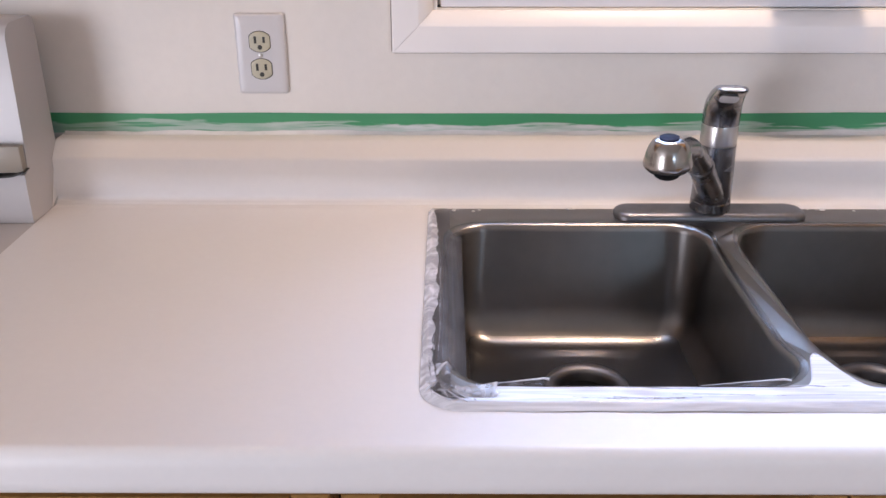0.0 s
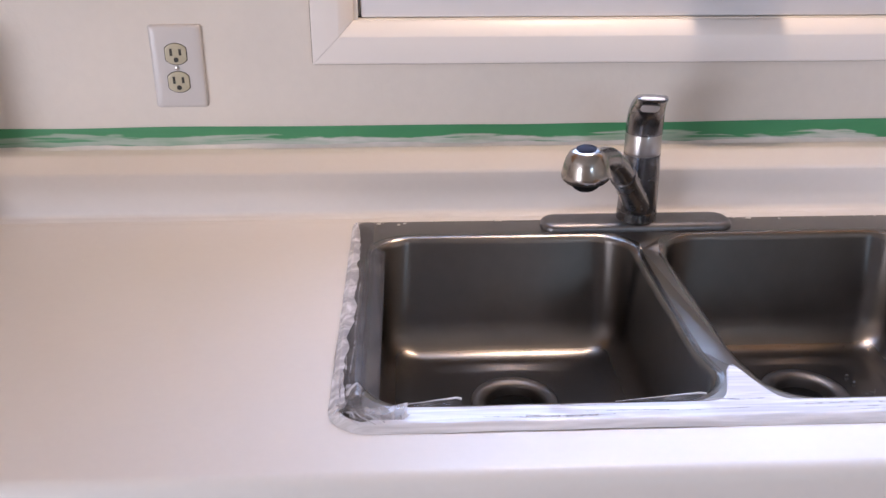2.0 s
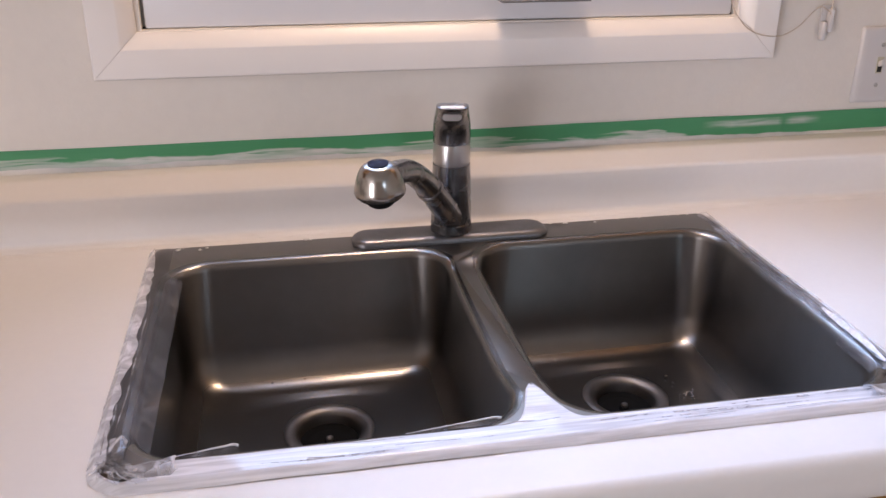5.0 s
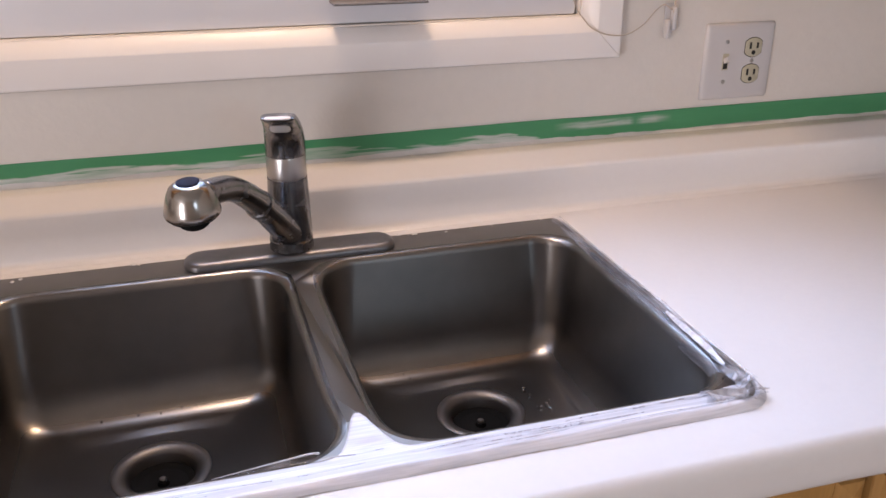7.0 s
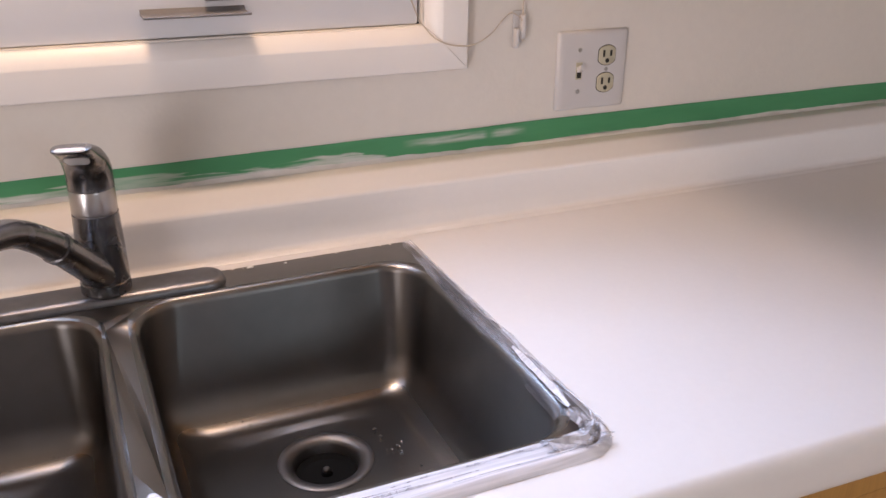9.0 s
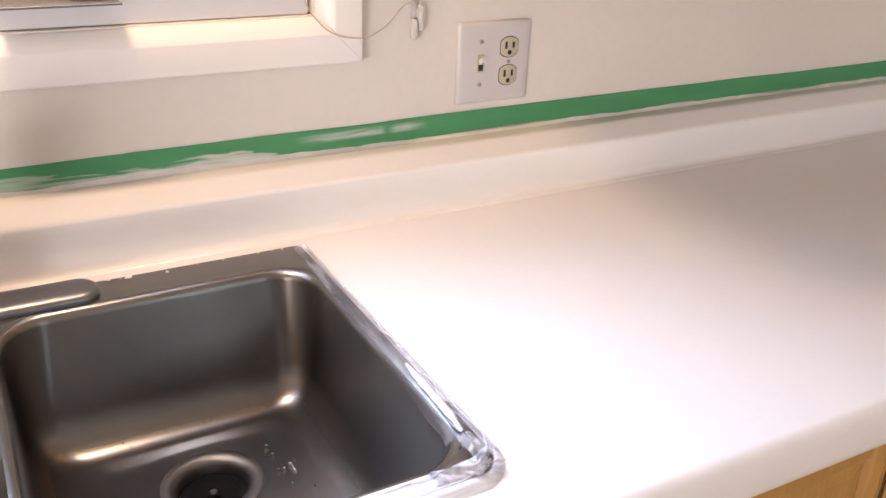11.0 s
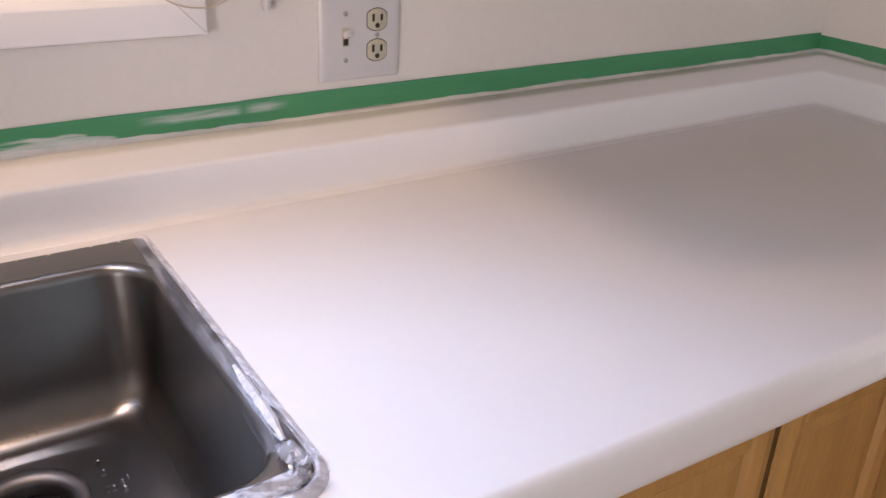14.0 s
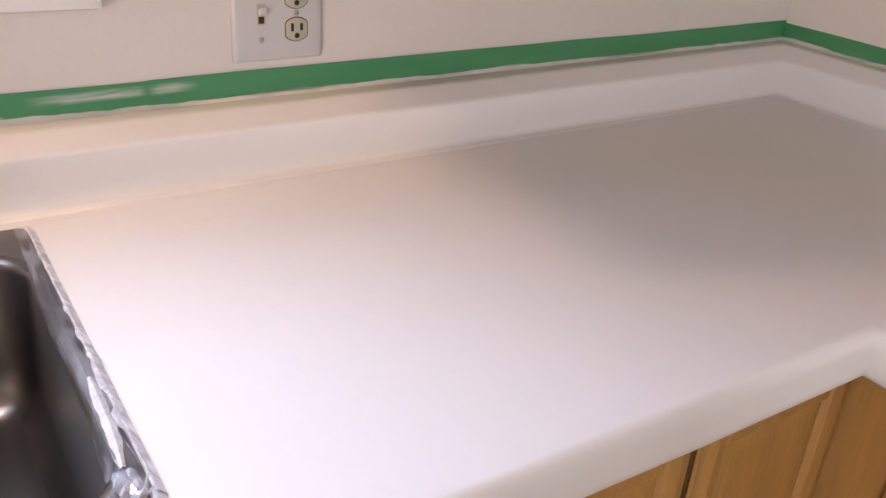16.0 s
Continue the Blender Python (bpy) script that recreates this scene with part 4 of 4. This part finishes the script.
# ---------------- outlets, switch, hook ----------------
def receptacle(parent, x, z, y):
    bm = bmesh.new()
    pts = []
    for i in range(40):
        a = 2 * math.pi * i / 40
        pts.append((max(-0.0145, min(0.0145, 0.0172 * math.cos(a))), 0.0172 * math.sin(a) * 0.84))
    loft(bm, [[(x + px * s, yy, z + pz * s) for px, pz in pts] for yy, s in ((y + 0.002, 1), (y - 0.0012, 1), (y - 0.0018, 0.95))])
    r = part("receptacle", bm, M_ALMOND, parent, "almond socket face")
    bm = bmesh.new()
    loft(bm, [[(x + px * 1.07, yy, z + pz * 1.07) for px, pz in pts] for yy in (y + 0.002, y - 0.0003)])
    part("gap", bm, M_DARK, r, "dark gap round the socket face")
    yy = y - 0.0016
    for dx, hh in ((-0.0062, 0.0050), (0.0062, 0.0043)):
        part("slot", boxes((x + dx - 0.0018, x + dx + 0.0018, yy - 0.0006, yy + 0.001, z + 0.0028 - hh, z + 0.0028 + hh)), M_DARK, r)
    bm = bmesh.new()
    loft(bm, [[(x + 0.0034 * math.cos(2 * math.pi * i / 16), q, z - 0.0078 + 0.0034 * math.sin(2 * math.pi * i / 16)) for i in range(16)]
              for q in (yy + 0.001, yy - 0.0006)])
    part("ground_hole", bm, M_DARK, r)


def screw(parent, x, z, y):
    bm = bmesh.new()
    loft(bm, [[(x + r * math.cos(2 * math.pi * i / 16), q, z + r * math.sin(2 * math.pi * i / 16)) for i in range(16)]
              for q, r in ((y + 0.001, 0.0032), (y - 0.0006, 0.0032), (y - 0.0011, 0.002))])
    part("screw", bm, M_SCREW, parent)


def cover(parent, x0, x1, z0, z1):
    bm = bmesh.new()
    R = (0.004,) * 4

    def rr(ins, y):
        return [(x, y, z) for x, z in rrect(x0 + ins, x1 - ins, z0 + ins, z1 - ins, R, 4)]

    loft(bm, [rr(0, -0.0004), rr(0, -0.003), rr(0.0012, -0.0052), rr(0.004, -0.0064), rr(0.012, -0.0066)])
    part("cover_plate", bm, M_PLATE, parent, "white cover plate")


def outlets():
    o = thing("wall_outlet", "almond duplex outlet in a white cover plate on the wall", "outlet", (-0.2475, 0, 1.121))
    cover(o, -0.2835, -0.2115, 1.0645, 1.1800)
    for z in (1.1405, 1.1015):
        receptacle(o, -0.2480, z, -0.0066)
    screw(o, -0.2480, 1.121, -0.0068)
    s = thing("switch_and_outlet", "almond light switch beside a duplex outlet in one white plate", "switch", (1.102, 0, 1.107))
    cover(s, 1.0425, 1.1625, 1.0490, 1.1650)
    for z in (1.1275, 1.0870):
        receptacle(s, 1.1260, z, -0.0066)
    screw(s, 1.1260, 1.107, -0.0068)
    sx = 1.0790
    part("switch_slot", boxes((sx - 0.0052, sx + 0.0052, -0.0074, -0.005, 1.0945, 1.1195)), M_ALMOND, s, "almond switch bezel")
    part("slot_shadow", boxes((sx - 0.0036, sx + 0.0036, -0.0080, -0.006, 1.0965, 1.1085)), M_DARK, s)
    bm = bmesh.new()
    loft(bm, [[(sx + px, y, z + pz) for px, pz in ((-0.0034, -0.004), (0.0034, -0.004), (0.0034, 0.004), (-0.0034, 0.004))]
              for y, z in ((-0.006, 1.108), (-0.016, 1.1135))])
    part("toggle", bm, M_PLATE, s, "white toggle, up")
    for z in (1.1375, 1.0765):
        screw(s, sx, z, -0.0068)


outlets()


def hook():
    h = thing("cord_cleat", "small white plastic cord cleat screwed to the wall", "cleat", (0.974, 0, 1.168))
    part("plate", boxes((0.9680, 0.9830, -0.004, -0.0003, 1.154, 1.198, 0.0015)), M_PLATE, h)
    part("clip", boxes((0.9660, 0.9735, -0.016, -0.0042, 1.148, 1.176, 0.003)), M_PLATE, h, "white clip")
    part("clip", boxes((0.9755, 0.9830, -0.016, -0.0042, 1.160, 1.194, 0.003)), M_PLATE, h, "white clip")
    c = thing("blind_cord", "thin tan cord hanging in a loop from window to cleat", "cord", (0.89, -0.02, 1.16))
    bm = bmesh.new()
    path = spline([(0.800, -0.008, 1.30), (0.806, -0.012, 1.24), (0.819, -0.016, 1.199), (0.829, -0.020, 1.184), (0.842, -0.0215, 1.171), (0.864, -0.0225, 1.161),
                   (0.898, -0.018, 1.158), (0.928, -0.013, 1.170), (0.947, -0.011, 1.188), (0.960, -0.012, 1.197), (0.974, -0.013, 1.190)], 6)
    tube(bm, path, [0.0009] * len(path), 8)
    part("loop", bm, M_CORD, c, smooth="all")
    bm = bmesh.new()
    path = spline([(0.976, -0.014, 1.186), (0.980, -0.009, 1.215), (0.982, -0.006, 1.30), (0.981, -0.006, 1.40)], 6)
    tube(bm, path, [0.0010] * len(path), 8)
    part("tail", bm, M_CORD, c, smooth="all")


hook()


# ---------------- base cabinets ----------------
DOOR_Z = (0.13, 0.845)


def cabinet_door(parent, a, b, turn=None):
    """A framed door with a raised panel and an eased edge between a and b along its front."""
    place = turn or (lambda u, d, z: (u, -0.616 - d, z))
    z0, z1 = DOOR_Z
    st = 0.036

    def slab(name, u0, u1, v0, v1, d0, d1, e, par, label=""):
        bm = bmesh.new()
        rows = []
        for ins, d in ((0, d0), (0, d1 - e), (e * 0.4, d1 - e * 0.3), (e * 1.6, d1)):
            rows.append([place(u, d, z) for u, z in ((u0 + ins, v0 + ins), (u1 - ins, v0 + ins), (u1 - ins, v1 - ins), (u0 + ins, v1 - ins))])
        loft(bm, rows)
        return part(name, bm, M_OAK, par, label, smooth=False)

    door = slab("door", a, b, z0, z1, -0.0165, 0.008, 0.001, parent)
    slab("stile", a, a + st, z0, z1, 0.0082, 0.0195, 0.0105, door)
    slab("stile", b - st, b, z0, z1, 0.0082, 0.0195, 0.0105, door)
    slab("rail", a + st + 0.0004, b - st - 0.0004, z1 - st, z1, 0.0082, 0.0150, 0.002, door)
    slab("rail", a + st + 0.0004, b - st - 0.0004, z0, z0 + st, 0.0082, 0.0150, 0.002, door)
    # raised field with a wide bevel
    bm = bmesh.new()
    rows = []
    for ins, d in ((0.004, 0.0082), (0.005, 0.0100), (0.018, 0.0120), (0.019, 0.0123)):
        rows.append([place(u, d, z) for u, z in ((a + st + ins, z0 + st + ins), (b - st - ins, z0 + st + ins), (b - st - ins, z1 - st - ins),
                                                 (a + st + ins, z1 - st - ins))])
    loft(bm, rows)
    part("panel", bm, M_OAK, door, smooth=False)


def base_cabinet(name, x0, x1, doors, label):
    c = thing(name, label, "cabinet", ((x0 + x1) / 2, -0.35, 0))
    part("body", boxes((x0 + 0.0006, x1 - 0.0006, -0.595, -0.02, 0.10, 0.70)), M_OAK, c, smooth=False)
    part("toe_kick", boxes((x0 + 0.0006, x1 - 0.0006, -0.54, -0.52, 0.0, 0.0995)), M_OAK, c, smooth=False)
    part("face_frame", boxes((x0 + 0.0006, x1 - 0.0006, -0.599, -0.5955, 0.10, 0.866)), M_OAK, c, "oak face frame", smooth=False)
    for a, b in doors:
        cabinet_door(c, a, b)
    if x1 > 1.4:
        # dark strip paints the shade in the gap between the doors
        part("groove", boxes((1.2443, 1.2587, -0.6310, -0.5995, 0.10, 0.8455)), M_GAP_SHADE, c, "dark strip painting the shade in the door gap", smooth=False)
        part("mullion", boxes((1.2490, 1.2545, -0.6340, -0.6312, 0.10, 0.8455, 0.001)), M_OAK, c, smooth=False)
        part("corner_filler", boxes((1.4975, RX - 0.618, -0.622, -0.6165, 0.10, 0.856, 0.001)), M_OAK, c, smooth=False)


base_cabinet("base_cabinet", X0 + 0.002, -0.083, [(-0.545, -0.088)], "honey oak base cabinet under the countertop")
base_cabinet("sink_cabinet", -0.082, 0.862, [(-0.077, 0.388), (0.393, 0.857)], "honey oak sink base cabinet with two doors")
base_cabinet("base_cabinet", 0.864, IX + 0.046, [(0.872, 1.2440), (1.2590, 1.495)], "honey oak corner base cabinet with framed doors")


def return_cabinet():
    fx = RX - 0.616
    c = thing("return_cabinet", "honey oak base cabinet along the side wall", "cabinet", (1.8, -1.7, 0))
    part("body", boxes((fx + 0.02, RX - 0.02, -2.78, -0.66, 0.10, 0.858)), M_OAK, c, smooth=False)
    part("face_frame", boxes((fx, fx + 0.0195, -2.78, -0.62, 0.10, 0.858)), M_OAK, c, "oak face frame", smooth=False)
    for i in range(4):
        cabinet_door(c, 0.70 + i * 0.51, 1.20 + i * 0.51, lambda u, d, z: (fx - d, -u, z))


return_cabinet()


def upper_cabinet(x0, x1, label):
    c = thing("wall_cabinet", label, "cabinet", ((x0 + x1) / 2, -0.15, 1.37), group="wall cabinets beside the window")
    part("body", boxes((x0, x1, -0.295, -0.001, 1.37, 2.13)), M_OAK, c, smooth=False)
    n = 2
    wd = (x1 - x0) / n
    for i in range(n):
        part("door", boxes((x0 + i * wd + 0.004, x0 + (i + 1) * wd - 0.004, -0.316, -0.296, 1.376, 2.124, 0.003)), M_OAK, c)


upper_cabinet(0.955, 2.12, "honey oak wall cabinet above the countertop")
upper_cabinet(-0.98, -0.19, "honey oak wall cabinet beside the window")


def lamps():
    s = thing("sink_lamp", "small lamp with a frosted diffuser above the window", "lamp", (0.43, -0.13, 2.05))
    part("housing", boxes((0.27, 0.59, -0.20, -0.002, 2.06, 2.13, 0.006)), M_ENAMEL, s)
    part("diffuser", boxes((0.29, 0.57, -0.18, -0.08, 2.052, 2.0595)), M_LAMP, s)


lamps()


# ---------------- range beside the worktop ----------------
def stove():
    r = thing("range", "white enamel kitchen range with upright backguard", "range", (-0.94, -0.34, 0))
    x1, x0 = X0 - 0.0004, -1.320
    part("body", boxes((x0, x1, -0.655, -0.03, 0.02, 0.895, 0.004)), M_ENAMEL, r)
    part("cooktop", boxes((x0 - 0.0, x1, -0.665, -0.03, 0.8955, 0.9138, 0.001)), M_ENAMEL, r, "white enamel cooktop")
    bm = bmesh.new()
    # backguard seen from its end: recessed front above a lower lip, rounded top
    prof = [(-0.030, 0.9145), (-0.141, 0.9145), (-0.140, 0.985), (-0.128, 0.988), (-0.124, 1.03), (-0.118, 1.165), (-0.112, 1.177), (-0.100, 1.183),
            (-0.040, 1.183), (-0.032, 1.179), (-0.030, 1.17)]
    loft(bm, [[(x, y, z) for y, z in prof] for x in (x0, x0 + 0.003, x1 - 0.003, x1)])
    bg = part("backguard", bm, M_ENAMEL, r, "white backguard")
    part("trim", boxes((x1 - 0.06, x1 + 0.0006, -0.142, -0.1295, 0.989, 1.026, 0.001)), M_BEIGE, bg, "beige control trim")
    bm = bmesh.new()
    loft(bm, [[(x, -0.150, z), (x, -0.1305, z), (x, -0.1305, z + 0.0022), (x, -0.150, z + 0.0022)] for x, z in ((x0 + 0.02, 0.984), (x1 - 0.03, 0.984), (x1 - 0.012, 0.9855), (x1 + 0.004, 0.991))])
    part("trim_lip", bm, M_DARK, bg, "thin dark lip bent up at its end")
    part("control_panel", boxes((x0 + 0.06, x1 - 0.07, -0.130, -0.1205, 1.03, 1.15, 0.002)), M_DARK, bg, "dark control panel")
    for bx, by, br in ((-0.728, -0.235, 0.105), (-1.13, -0.235, 0.075), (-0.745, -0.50, 0.075), (-1.13, -0.50, 0.095)):
        bm = bmesh.new()
        lathe(bm, [(br + 0.010, 0.9142), (br + 0.010, 0.916), (br + 0.004, 0.9165), (br, 0.9145)], (bx, by), 40, cap1=False)
        burner = part("burner", bm, M_SCREW, r, "chrome drip ring")
        bm = bmesh.new()
        pts = []
        for i in range(140):
            a = 2 * math.pi * i / 40
            rr = 0.016 + (br - 0.012) * i / 139
            pts.append((bx + rr * math.cos(a), by + rr * math.sin(a), 0.923))
        tube(bm, pts, [0.0038] * len(pts), 8)
        part("coil", bm, M_RUBBER, burner, "black heating coil")


stove()


# ---------------- droplets and paint specks ----------------
def specks():
    rnd = random.Random(11)
    bm = bmesh.new()
    for _ in range(10):
        x, y, r = rnd.uniform(0.664, 0.698), rnd.uniform(-0.345, -0.245), rnd.uniform(0.0012, 0.0028)
        z = CT + 0.0045 - 0.1731
        lathe(bm, [(r, z), (r * 0.9, z + r * 0.12), (r * 0.5, z + r * 0.2), (0.0001, z + r * 0.22)], (x, y), 10, cap1=False)
    for bx0, bx1 in BOWLS:                        # beads caught along the foot of the back walls
        for _ in range(13):
            x, r, a = rnd.uniform(bx0 + 0.07, bx1 - 0.06), rnd.uniform(0.0009, 0.0019), radians(rnd.uniform(50, 72))
            y, z = BY1 - 0.009 - 0.048 * (1 - math.cos(a)), CT + 0.0045 - 0.1232 - 0.048 * math.sin(a)
            lathe(bm, [(r, z - r * 0.6), (r * 0.95, z + r * 0.2), (r * 0.6, z + r * 0.6), (0.0001, z + r * 0.7)], (x, y), 9, cap1=False)
    m = bpy.data.materials.new("water")
    m.use_nodes = True
    b = m.node_tree.nodes["Principled BSDF"]
    b.inputs["Transmission Weight"].default_value, b.inputs["Roughness"].default_value, b.inputs["IOR"].default_value = 1.0, 0.02, 1.33
    drops = finish("water_drops", bm, m, "all")
    tagged(drops, "scattered clear water drops on the steel sink floor", "water drops", kind="stuff")
    bm = bmesh.new()
    for _ in range(30):
        x, y, r = rnd.uniform(0.01, 0.76), -0.0925 - abs(rnd.gauss(0, 0.004)), rnd.uniform(0.0008, 0.0026)
        z = CT + 0.0046
        lathe(bm, [(r * rnd.uniform(0.8, 1.2), z), (r * 0.7, z + 0.0007), (0.0001, z + 0.0008)], (x, y), 9, cap1=False)
    for x, y, r in ((0.030, -0.100, 0.0035), (0.058, -0.104, 0.0026), (0.196, -0.092, 0.0045), (0.560, -0.096, 0.004)):
        z = CT + 0.0046
        lathe(bm, [(r, z), (r * 0.7, z + 0.001), (0.0001, z + 0.0012)], (x, y), 11, cap1=False)
    chips = finish("paint_specks", bm, M_PAINT, "all")
    tagged(chips, "small white paint specks on the back of the sink", "paint", kind="stuff")


specks()
